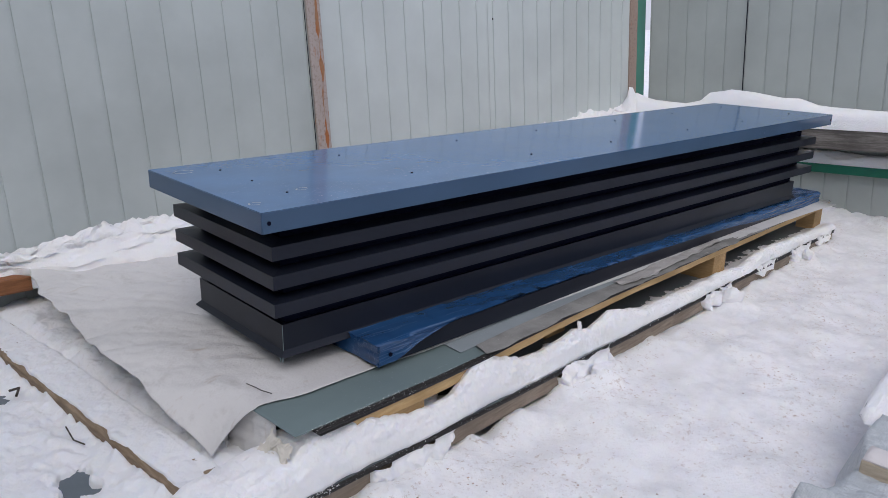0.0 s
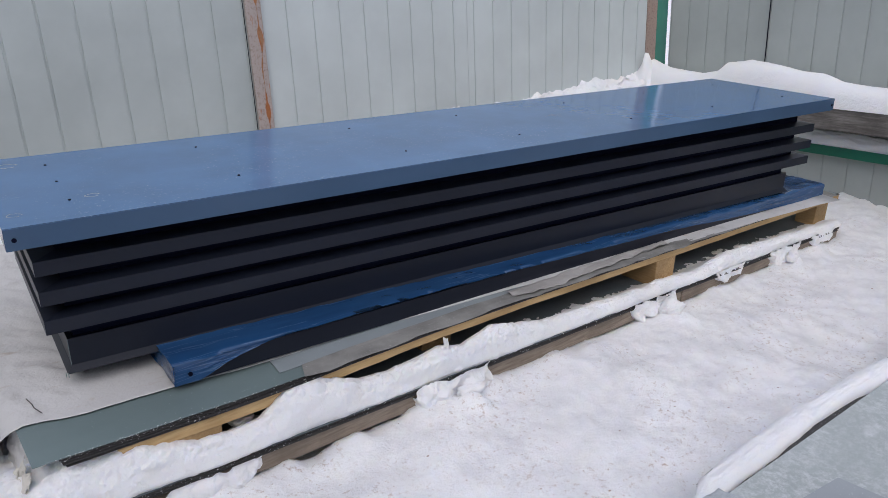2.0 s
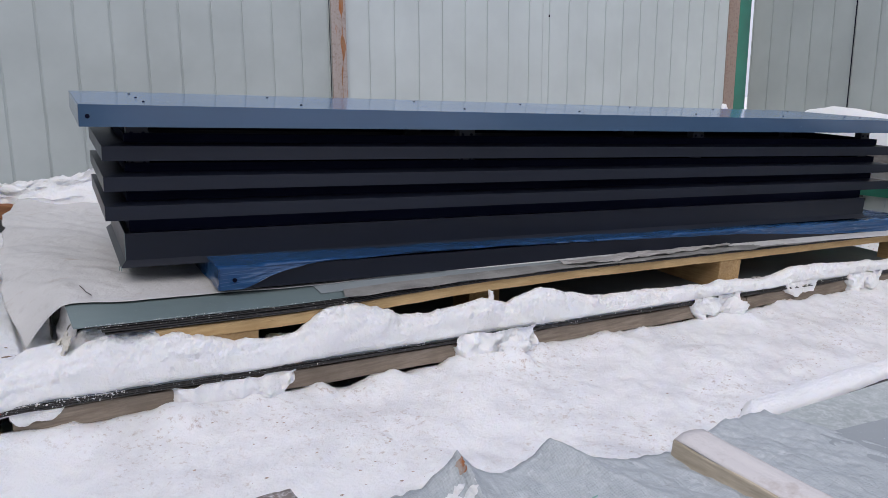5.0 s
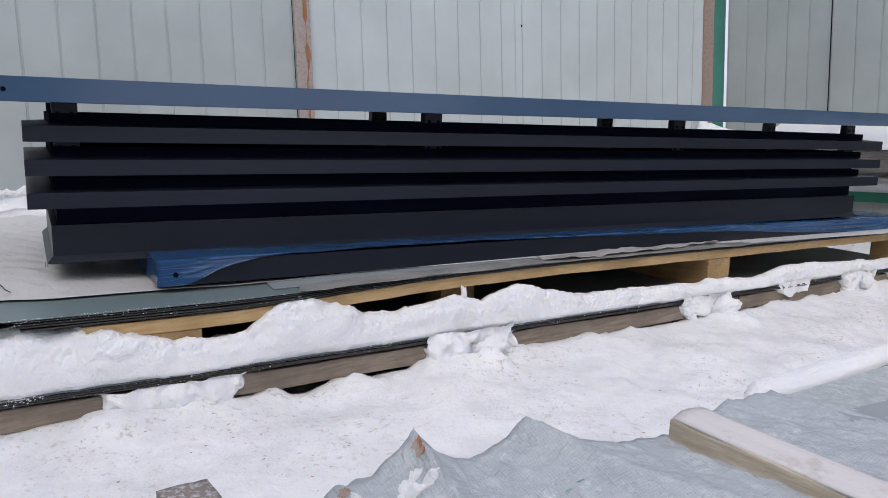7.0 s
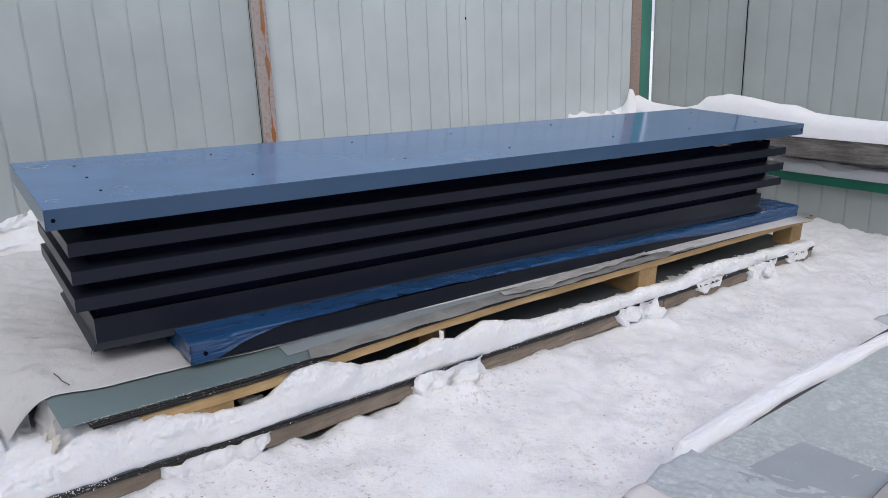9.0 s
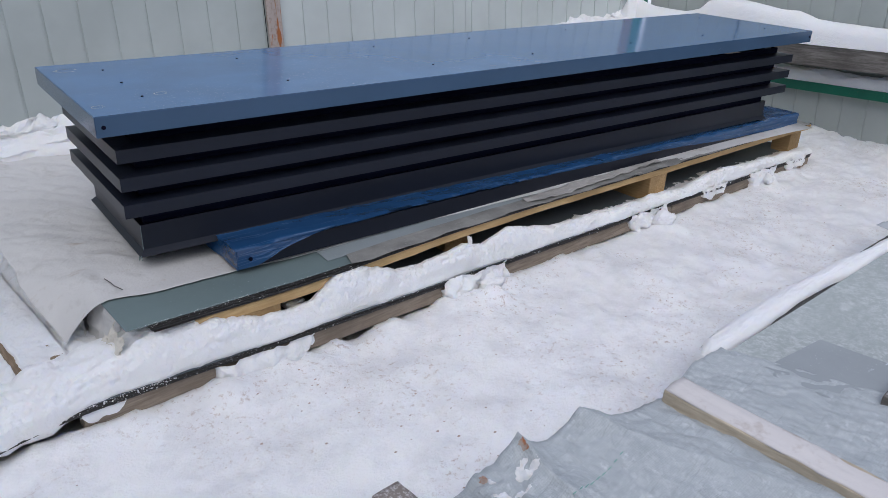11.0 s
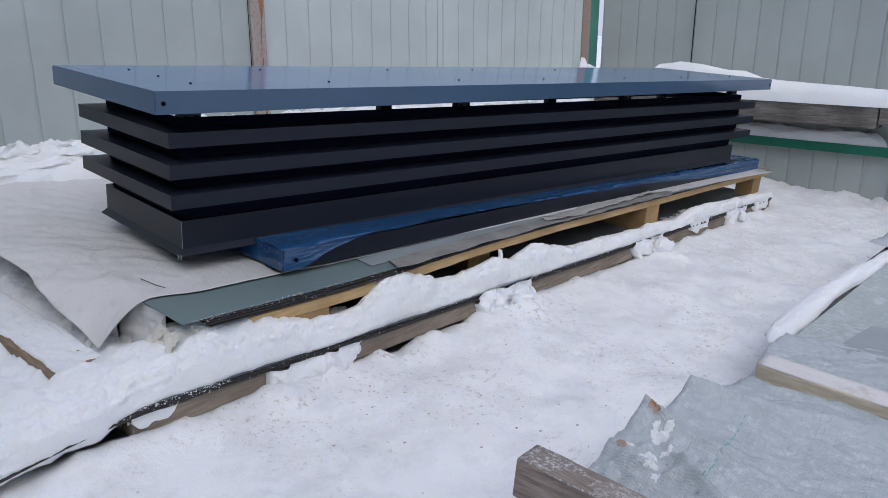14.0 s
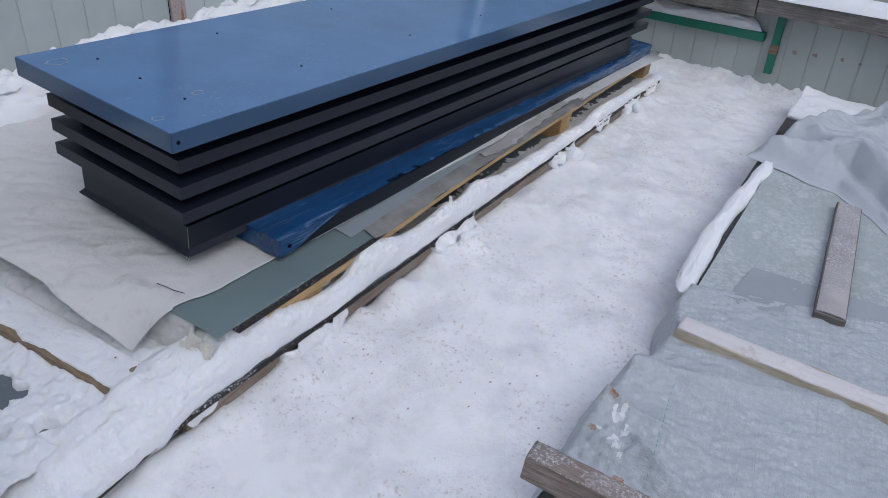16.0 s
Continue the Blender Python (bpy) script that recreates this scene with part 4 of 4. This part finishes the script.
def left_snow(u, v):
    edge = np.interp(v, [-0.2, -0.1, 0.87, 1.2, 1.7], [-0.240, -0.248, -0.352, -0.40, -0.46])
    rim = edge + 0.005 * fbm(u, v, 16, 4, 135)
    on = step(-0.012, 0.008, u - rim) * step(0.125, 0.105, u - edge)
    base = 0.113 + 0.014 * fbm(u, v, 4, 4, 121) + 0.007 * fbm(u, v, 17, 3, 123) + 0.016 * lumps(u, v, 13, 124) + 0.0026 * fbm(u, v, 60, 3, 122)
    base = base + 0.022 * np.exp(-np.clip(edge - u, 0, 9) / 0.03) * step(0.0, -0.01, u - edge) + 0.03 * step(0.10, 0.16, u - edge) - 0.015 * step(1.15, 1.35, v) - 0.06 * step(-0.45, -0.9, u) * step(0.3, -0.2, v)
    z = base * (1 - on) + on * (0.148 + 0.006 * fbm(u, v, 6, 3, 125) + 0.004 * np.abs(fbm(u, v, 24, 3, 126)) + 0.0015 * fbm(u, v, 50, 3, 127))
    bare = 0
    for bx, by, rx, ry in ((-0.395, 0.17, 0.036, 0.060), (-0.40, -0.03, 0.022, 0.040), (-0.47, 0.02, 0.016, 0.020)):
        bare = bare + step(1.25, 0.75, np.hypot((u - bx) / rx, (v - by) / ry) + 0.45 * fbm(u, v, 30, 4, 133) + 0.25 * fbm(u, v, 9, 2, 131))
    bare = np.clip(bare, 0, 1)
    return u, v, z - 0.045 * bare


lsnow = part("snow_on_sheets", sheet(np.linspace(-1.15, -0.06, 300), np.linspace(-0.12, 1.66, 460), left_snow), SNOW_DIM, smooth=True)
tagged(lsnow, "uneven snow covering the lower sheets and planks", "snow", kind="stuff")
bm = box(-0.008, 0.105, 0.0, 1.30, 0.085, 0.142, 0.004, m=pose(-0.246, -0.125, 0, 0, 0, 6.2), cuts=24, wobble=0.003)
tagged(part("plank", bm, PLANK_Y), "damp brown plank edge showing under snow", "plank", "loose planks")
bm = box(-1.6, -0.172, 1.325, 1.385, 0.188, 0.240, 0.004, cuts=12, wobble=0.002)
tagged(part("wooden_bar", bm, wood_material("orange_brown_timber", (0.34, 0.15, 0.065), (0.15, 0.06, 0.03))), "orange-brown wooden bar by the fence", "timber", "loose planks")
tagged(part("bar_support", box(-1.1, -1.0, 1.32, 1.39, 0.02, 0.187, 0.004), PLANK_Y), "wooden block under the brown bar", "block")


def clump(x, y, z, sx, sy, sz, seed):
    """A refrozen clump of snow: one body with several soft lobes."""
    rnd = random.Random(seed)
    lobes = [(Vector((rnd.uniform(-1, 1), rnd.uniform(-1, 0.3), rnd.uniform(-0.6, 1))).normalized(), rnd.uniform(0.25, 0.7), rnd.uniform(0.05, 0.2)) for _ in range(8)]
    bm = bmesh.new()
    bmesh.ops.create_icosphere(bm, subdivisions=5, radius=1)
    for v in bm.verts:
        n = v.co.normalized()
        q = 0.75 + sum(a * math.exp((n.dot(d) - 1) / w) for d, a, w in lobes)
        q *= 1 + 0.16 * noise.noise(n * 2.6 + Vector((seed, 0, 0))) + 0.16 * abs(noise.noise(n * 6 + Vector((0, seed, 0)))) + 0.10 * noise.noise(n * 13) + 0.06 * noise.noise(n * 27)
        v.co = Vector((x + n.x * q * sx, y + n.y * q * sy, z + n.z * q * sz))
    ob = part("snow_clump", bm, SNOW, smooth=True)
    return tagged(ob, "irregular clump of frozen snow against the pallet", "snow clump", "snow clumps")


for args in ((1.085, -0.172, 0.044, 0.036, 0.022, 0.024, 3), (1.02, -0.180, 0.034, 0.036, 0.020, 0.016, 9), (1.99, -0.122, 0.045, 0.034, 0.026, 0.028, 5), (2.87, -0.072, 0.045, 0.03, 0.024, 0.03, 7), (0.16, -0.212, 0.026, 0.04, 0.018, 0.014, 2)):
    clump(*args)


def apron(x0, x1, low_z, seed, out=0.026, slant=0.0, top=0.108):
    """A crust of snow slid down from the ridge over the pallet's front board, ragged and rounded at its rim."""
    def fn(u, v):
        s = (u - x0) / (x1 - x0)
        z = top - v * (top - low_z)
        reach = np.clip(1 - np.abs(2 * s - 1) ** 4, 0, 1) * (0.95 + slant * (s - 0.5)) + 0.38 * fbm(u, z * 0.6, 17, 3, seed)
        m = np.clip((reach - v * 0.88) * 3.2 + 0.45 * fbm(u, z, 40, 3, seed + 5), -0.6, 1.4)
        thick = np.sqrt(np.clip(m, 0, 1)) * out * (0.65 + 0.6 * v + 0.8 * lumps(u, z, 17, seed + 3) + 0.22 * lumps(u, z, 46, seed + 7) + 0.05 * fbm(u, z, 100, 2, seed + 9))
        x, y, _ = mapped(LOW, u + 0.05, 0.010 - thick + 0.02 * np.clip(-m, 0, 1), 0 * u)
        z = z - 0.0055 * u - 0.01 * np.clip(m, 0, 1) * v
        return x, y, z + np.clip(-3 * m, 0, 1) * (np.maximum(z, 0.055) - z)
    n = int((x1 - x0) / 0.0022)
    ob = part("snow_apron", sheet(np.linspace(x0, x1, n), np.linspace(0, 1, 60), fn), SNOW, smooth=True)
    return tagged(ob, "ragged crust of snow hanging over the pallet's front board", "snow", kind="stuff")


for args in ((0.14, 0.46, 0.010, 261, 0.022, -0.6, 0.084), (-0.17, -0.06, 0.060, 263, 0.010, 0.0, 0.083), (0.90, 1.20, 0.012, 265, 0.034), (1.85, 2.10, 0.014, 269, 0.032), (2.36, 2.56, 0.060, 271, 0.016), (2.75, 3.0, 0.010, 273, 0.030), (3.1, 3.3, 0.05, 279, 0.02)):
    apron(*args)


def crumbs(name, n, seed, place, size, label):
    """Loose crumbs of snow and frost clinging to an edge, in one mesh."""
    rnd = random.Random(seed)
    co, faces = [], []
    for _ in range(n):
        p, r, k = place(rnd), size * (0.35 + rnd.random() ** 2), len(co)
        for d in ((1, 0, 0), (0, 1, 0), (-1, 0, 0), (0, -1, 0), (0, 0, 1), (0, 0, -1)):
            co.append(tuple(p + Vector(d) * r * rnd.uniform(0.5, 1.3)))
        faces += [(k + a, k + (a + 1) % 4, k + 4) for a in range(4)] + [(k + (a + 1) % 4, k + a, k + 5) for a in range(4)]
    me = bpy.data.meshes.new(name)
    me.from_pydata(co, [], faces)
    return tagged(part(name, me, SNOW), label, "snow", kind="stuff")


def on_upper_edge(rnd):
    x = min(rnd.uniform(0.02, 0.62), rnd.uniform(0.02, 0.9))
    return UP @ Vector((x, rnd.uniform(-0.004, 0.003), rnd.choice((0.001, 0.001, -0.004, -0.009, -0.014, -0.02))))


def on_lower_edge(rnd):
    x = rnd.uniform(-0.62, 0.1) if rnd.random() < 0.8 else rnd.uniform(0.3, 3.3)
    z = -0.075 * float(step(-0.06, -0.62, x)) - 0.0165 * rnd.random() ** 1.5
    return LOW @ Vector((x, rnd.uniform(-0.004, 0.004), z + 0.002))


crumbs("frost_crumbs", 420, 51, on_upper_edge, 0.0013, "white frost crumbs on the edges of the stacked sheets")
crumbs("snow_crumbs", 700, 53, on_lower_edge, 0.0021, "crumbs of snow on the edges of the lower sheets")
clump(0.43, -0.075, 0.128, 0.022, 0.020, 0.018, 21)
clump(1.026, -0.112, 0.186, 0.006, 0.006, 0.020, 41)

# ---- the pile on the near side ----
pile = thing("side_pallet", (1.9, -1.7, 0), "low wooden pallet under the grey sheets", "pallet", "pallets")
for x in (-0.55, 0.35, 1.3, 2.3):
    for y in (-0.16, -0.9, -1.6):
        part("block", box(x, x + 0.12, y, y + 0.1, -0.20, -0.055, 0.003, m=PILE), GREYWOOD, pile)
for y in (-0.17, -0.9, -1.6):
    part("deck_board", box(-0.85, 2.45, y, y + 0.12, -0.054, -0.022, 0.003, m=PILE), GREYWOOD, pile)
ps = thing("side_sheet_stack", (2.2, -1.7, 0.17), "frosted grey-green metal sheets stacked on a low pallet", "metal sheets", "sheet stacks")
for k, (a, b, y0) in enumerate(((-0.02, 2.40, -0.048), (0.03, 2.45, 0.014), (0.035, 2.44, 0.018))):
    part("metal_sheet", sheet(np.linspace(a, b, 40), np.linspace(y0, -1.75, 20), lambda u, v, k=k: mapped(PILE, u, v, -0.004 * k + 0.003 * fbm(u, v, 2.5, 3, 150 + k) + 0.006 * (k == 0)), 0.002),
         (SHEET_FROST, SHEET_EDGE, SHEET_EDGE)[k], ps)
tagged(part("sheet_offcut", sheet(np.linspace(0, 0.26, 10), np.linspace(0, 0.5, 10), lambda u, v: mapped(PILE, 0.02 + u + 0.15 * v, -0.14 - v - 0.10 * u, 0.0125 + 0.001 * fbm(u, v, 4, 2, 160)), 0.0012), SHEET_BLUEGREY),
       "darker blue-grey metal offcut lying on the pile", "metal strip", "sheet offcuts")


def pile_strip(u):
    x, y, z = mapped(PILE, u, np.interp(u, [0, 0.45, 1.25], [-0.012, 0.006, -0.034]), 0.004 + 0 * u)
    return x, y, z, -0.06, 1.0


snow_strip("snow_on_pile", np.linspace(0.0, 1.32, 150), lambda u: 0.036 + 0.005 * fbm(u, 0 * u, 5, 4, 175), lambda u: 0.010 + 0.006 * np.abs(fbm(u, 0 * u, 3, 3, 177)), pile_strip, 171, "strip of snow along the edge of the grey sheets", 0.15)
far = part("snow_patch", sheet(np.linspace(1.95, 2.47, 50), np.linspace(0.02, -0.5, 50), lambda u, v: mapped(PILE, u + 0.02 * fbm(v, 0 * u, 8, 2, 3), v, 0.022 + 0.014 * fbm(u, v, 8, 3, 173)), 0.03), SNOW, smooth=True)
tagged(far, "snow covered far corner of the sheet pile", "snow", kind="stuff")
bm = box(0, 0.88, -0.045, 0.045, 0.0, 0.026, 0.003, m=pose(1.236, -1.338, 0.196, 0, 0, 6.3), cuts=20, wobble=0.002)
board = thing("loose_board", (1.7, -1.3, 0.19), "snow dusted dark board lying on the sheets", "board", "loose planks")
part("board", bm, OLDWOOD_Y, board)
part("snow_dusting", sheet(np.linspace(0.01, 0.87, 60), np.linspace(-0.041, 0.041, 10), lambda u, v: mapped(pose(1.236, -1.338, 0.222, 0, 0, 6.3), u, v, 0.002 + 0.006 * (1 - (v / 0.041) ** 4) * (0.8 + 0.5 * fbm(u, v, 14, 3, 181))), 0.003), FROST, board)


def tarp_height(x, y):
    z = 0.183 + 0.007 * fbm(x, y, 3.2, 4, 191) + 0.006 * np.abs(fbm(x * 1.4, y + 0.4 * x, 7, 3, 193)) + 0.006 * np.abs(fbm(x * 1.3 + 0.4 * y, y * 0.8, 20, 3, 195))
    z = z + 0.066 * np.exp(-np.abs(x - 0.617 + 0.55 * (y + 0.973)) / 0.085) * np.exp(-np.clip(-0.97 - y, 0, 9) / 0.30)
    z = z + 0.066 * np.exp(-np.abs(x - 0.443 + 0.1 * (y + 0.975)) / 0.034) * np.exp(-np.clip(-0.97 - y, 0, 9) / 0.13)
    crumple = np.exp(-((x - 0.36) / 0.12) ** 2 - ((y + 1.04) / 0.12) ** 2)
    z = z + crumple * (0.030 * np.abs(fbm(x, y, 9, 3, 401)) + 0.012 * np.abs(fbm(x, y, 24, 3, 403)))
    across = (x - 0.375) * 0.894 - (y + 1.07) * 0.447 + 0.010 * fbm(x, y, 8, 2, 405)
    z = z + 0.040 * np.exp(-np.abs(across) / 0.022) * step(-1.04, -1.09, y) * np.exp(-np.clip(-1.12 - y, 0, 9) / 0.16)
    return z - 0.03 * step(0.33, 0.15, x) + 0.014 * step(0.85, 1.0, x)


def tarp_fn(u, v):
    edge = -0.972 + 0.006 * fbm(u, 0 * v, 6, 3, 197) - 0.024 * step(0.672, 0.69, u) * step(1.04, 0.86, u) + 0.018 * step(0.9, 1.1, u)
    right = np.clip(v - 0.12, 0, None) * 0.42
    x = u + right * step(0.25, 1.13, u)
    y = np.where(v < 0.12, edge + (0.12 - v) * 0.35, edge - (v - 0.12))
    z = np.where(v < 0.12, tarp_height(x, edge + 0 * v) - (0.12 - v) * 1.2, tarp_height(x, y))
    return x, y, z


tarp = thing("tarpaulin", (0.7, -1.5, 0.2), "crumpled silver-grey woven tarpaulin with frost and rust stains", "tarpaulin", "tarpaulins")
tarp_near = tarp
part("tarp_cloth", sheet(np.linspace(0.18, 1.14, 260), np.concatenate([np.linspace(0, 0.12, 12), np.linspace(0.13, 1.6, 330)]), tarp_fn, 0.0012), TARP, tarp, smooth=True)
for k in range(18):
    x, y = 0.615 - 0.0206 * k, -1.083 - 0.004 * k
    part("thread", box(-0.006, 0.006, -0.0008, 0.0008, 0, 0.0008, m=pose(x, y, float(tarp_height(x, y)) + 0.0016, 0, 0, 11)), THREAD, tarp, "green reinforcing thread")


def far_tarp(u, v):
    far_y = -0.775 - 0.34 * u + 0.03 * fbm(u, 0 * v, 4, 2, 201)
    y = far_y - v * 1.15
    s = np.clip(-0.77 - y, 0, None)
    x = 2.33 - 0.20 * s - 0.9 * np.clip(s - 0.40, 0, None) + 1.25 * u + 0.04 * fbm(v, 0 * u, 5, 2, 205) * (1 - u)
    d = u * 1.25
    folds = 0.09 * np.exp(-((d - 0.12 - 0.25 * v) / 0.09) ** 2) + 0.055 * np.exp(-((d - 0.42 + 0.22 * v) / 0.10) ** 2) + 0.06 * np.abs(fbm(d * 1.2, v * 0.8, 3.4, 2, 203)) + (0.065 * (0.4 - np.abs(fbm(d * 1.1 + 0.5 * v, v * 0.9 - 0.3 * d, 3.6, 2, 209))) + 0.022 * (0.4 - np.abs(fbm(d * 0.8 - 0.6 * v, v + 0.4 * d, 8, 2, 211)))) * step(0.05, 0.25, d) + 0.012 * np.abs(fbm(d, v, 13, 3, 207))
    z = 0.195 + folds * step(0.0, 0.10, d) + 0.045 * step(0.0, 0.6, d) - 0.09 * step(0.04, 0.0, v) * step(0.02, 0.1, d)
    return x, y, z


tarp = thing("tarpaulin", (2.8, -1.2, 0.2), "pale grey tarpaulin thrown in folds over the pile", "tarpaulin", "tarpaulins")
part("tarp_cloth", sheet(np.linspace(0, 1, 170), np.linspace(0, 1, 150), far_tarp, 0.0012), TARP_PALE, tarp, smooth=True)


def timber(name, x0, y0, x1, y1, w, z0, z1, mat, label, snow, seed, light_or_dust=DUSTING):
    """A sawn timber from its end at (x0, y0) to (x1, y1)."""
    ang = math.degrees(math.atan2(y1 - y0, x1 - x0))
    n = math.hypot(x1 - x0, y1 - y0)
    th = thing(name, (x0, y0, z0), label, "timber", "loose planks")
    m = pose(x0, y0, 0, 0, 0, ang)
    part("beam", box(0, n, -w / 2, w / 2, z0, z1, 0.004, m=m, cuts=30, wobble=0.004, seed=seed), mat, th)
    if snow:
        part("snow_dusting", sheet(np.linspace(0.004, n, 80), np.linspace(-0.94, 0.94, 12), lambda u, v: mapped(
            m, u, v * w / 2 * (1 + 0.05 * fbm(u, v, 20, 2, seed)), z1 + 0.0005 + snow * np.clip(1 - np.abs(v) ** 3, 0, 1) * (0.7 + 0.6 * fbm(u, v * 0.2, 11, 3, seed + 2))), 0.004), light_or_dust, th, smooth=True)
    return th


timber("timber", 0.885, -0.998, 0.975, -2.2, 0.078, 0.176, 0.220, wood_material("pale_timber", (0.64, 0.56, 0.44), (0.44, 0.37, 0.28), along=1), "pale sawn timber with snow on top lying on the tarpaulin", 0.006, 211)
timber("timber", 0.178, -0.915, 0.245, -1.7, 0.058, 0.160, 0.230, wood_material("grey_timber", (0.36, 0.30, 0.265), (0.17, 0.135, 0.115), along=1), "dark weathered timber with a sawn end and frost on top", 0.0012, 213, FROST_THIN)
bm = bmesh.new()
bmesh.ops.create_cone(bm, cap_ends=True, segments=10, radius1=0.0055, radius2=0.004, depth=0.004, matrix=pose(0.180, -0.9145, 0.202, 90, 0, 4.7))
part("nail", bm, NEAR_BLACK, bpy.data.objects["timber.001"], "dark nail head")
for y in (-1.05, -1.55):
    t = part("support_block", box(0.15, 0.30, y - 0.05, y + 0.05, -0.02, 0.157, 0.003), GREYWOOD)
    tagged(t, "wooden block holding up the dark timber", "block", "support blocks")

# scuffs on the lid and twigs on the membrane
FRAME[0] = LEVEL
for x, y, r, s in ((0.062, 0.53, 0.022, 1), (0.032, 0.085, 0.012, 2), (0.20, 0.155, 0.013, 3)):
    bm = bmesh.new()
    ring = [[bm.verts.new((x + q * r * 1.3 * math.cos(a) * (1 + 0.3 * noise.noise((3 * math.cos(a), 3 * math.sin(a), s))), y + q * r * math.sin(a) * (1 + 0.3 * noise.noise((3 * math.cos(a), 3 * math.sin(a), s + 7))), 0.7006)) for a in np.linspace(0, 5.4, 30)] for q in (0.86, 1.0)]
    for k in range(29):
        bm.faces.new((ring[0][k], ring[0][k + 1], ring[1][k + 1], ring[1][k]))
    part("scuff_mark", bm, SHEET_GREY, top_lid, "pale scuff in the film")


TWIG = wood_material("dark_wet_twig", (0.09, 0.075, 0.065), (0.03, 0.025, 0.022))


def twig(pts, r, label):
    cu = bpy.data.curves.new("twig", "CURVE")
    cu.dimensions, cu.bevel_depth, cu.bevel_resolution = "3D", r, 2
    sp = cu.splines.new("POLY")
    sp.points.add(len(pts) - 1)
    for p, q in zip(sp.points, pts):
        p.co = (*(LEVEL @ Vector(q)), 1)
    ob = new("twig", cu)
    cu.materials.append(TWIG)
    return tagged(ob, label, "twig", "twigs")


twig([(-0.018, 0.085, 0.264), (-0.010, 0.055, 0.263), (-0.008, 0.035, 0.263), (0.004, 0.005, 0.262)], 0.0011, "thin dark twig lying on the white membrane")
twig([(-0.045, 0.197, 0.264), (-0.033, 0.190, 0.265), (-0.022, 0.181, 0.264)], 0.0009, "thin dark twig lying on the white membrane")
twig([(-0.40, 0.71, 0.125), (-0.38, 0.69, 0.135), (-0.395, 0.66, 0.128)], 0.0035, "short dark stick poking out of the snow")
twig([(-0.343, 0.42, 0.122), (-0.347, 0.38, 0.126), (-0.349, 0.34, 0.124), (-0.336, 0.30, 0.126)], 0.0018, "crooked dark twig frozen into the snow")

# frost, snow and rust on the tarpaulin's turned-up corner
for k, (x, y, r, h) in enumerate(((0.425, -1.018, 0.018, 0.006), (0.340, -1.045, 0.017, 0.013), (0.38, -1.055, 0.010, 0.006), (0.35, -1.0, 0.009, 0.004), (0.40, -1.045, 0.009, 0.004), (0.322, -1.07, 0.008, 0.005))):
    def fn(u, v, x=x, y=y, r=r, h=h, k=k):
        q = r * v * (1 + 0.3 * fbm(np.cos(u) + 3 * k, np.sin(u), 2.6, 3, 231 + k))
        px, py = x + 1.3 * q * np.cos(u), y + q * np.sin(u)
        return px, py, tarp_height(px, py) - 0.001 + (h + 0.001) * (1 - v ** 2) * (0.6 + 0.8 * fbm(px, py, 70, 3, 233 + k))
    tagged(part("snow_patch", sheet(np.linspace(0, 2 * math.pi, 48), np.linspace(0.02, 1, 14), fn), SNOW_DIM, smooth=True), "small patch of snow on the tarpaulin", "snow", kind="stuff")
for k, (x, y, r) in enumerate(((0.345, -0.990, 0.007), (0.440, -0.987, 0.007), (0.270, -1.092, 0.010), (0.262, -1.115, 0.005))):
    def fn(u, v, x=x, y=y, r=r, k=k):
        q = r * v * (1 + 0.5 * fbm(np.cos(u) + 3 * k, np.sin(u), 1.6, 3, 241 + k))
        px, py = x + q * np.cos(u), y + 1.4 * q * np.sin(u)
        return px, py, tarp_height(px, py) + 0.0014 + 0 * v
    part("rust_stain", sheet(np.linspace(0, 2 * math.pi, 30), np.linspace(0.02, 1, 6), fn), RUST_STAIN, tarp_near, "orange rust stain")

flap = part("metal_flap", sheet(np.linspace(0, 1, 16), np.linspace(0, 1, 8), lambda u, v: (
    1.11 + 0.065 * u + 0.02 * v, -0.955 + 0.045 * v + 0.01 * u, 0.174 + 0.010 * v + 0.008 * u * v + 0.006 * np.sin(3 * u) * v), 0.0014), SHEET_FROST, smooth=True)
tagged(flap, "curled grey metal strip end at the pile's edge", "metal strip", "sheet offcuts")
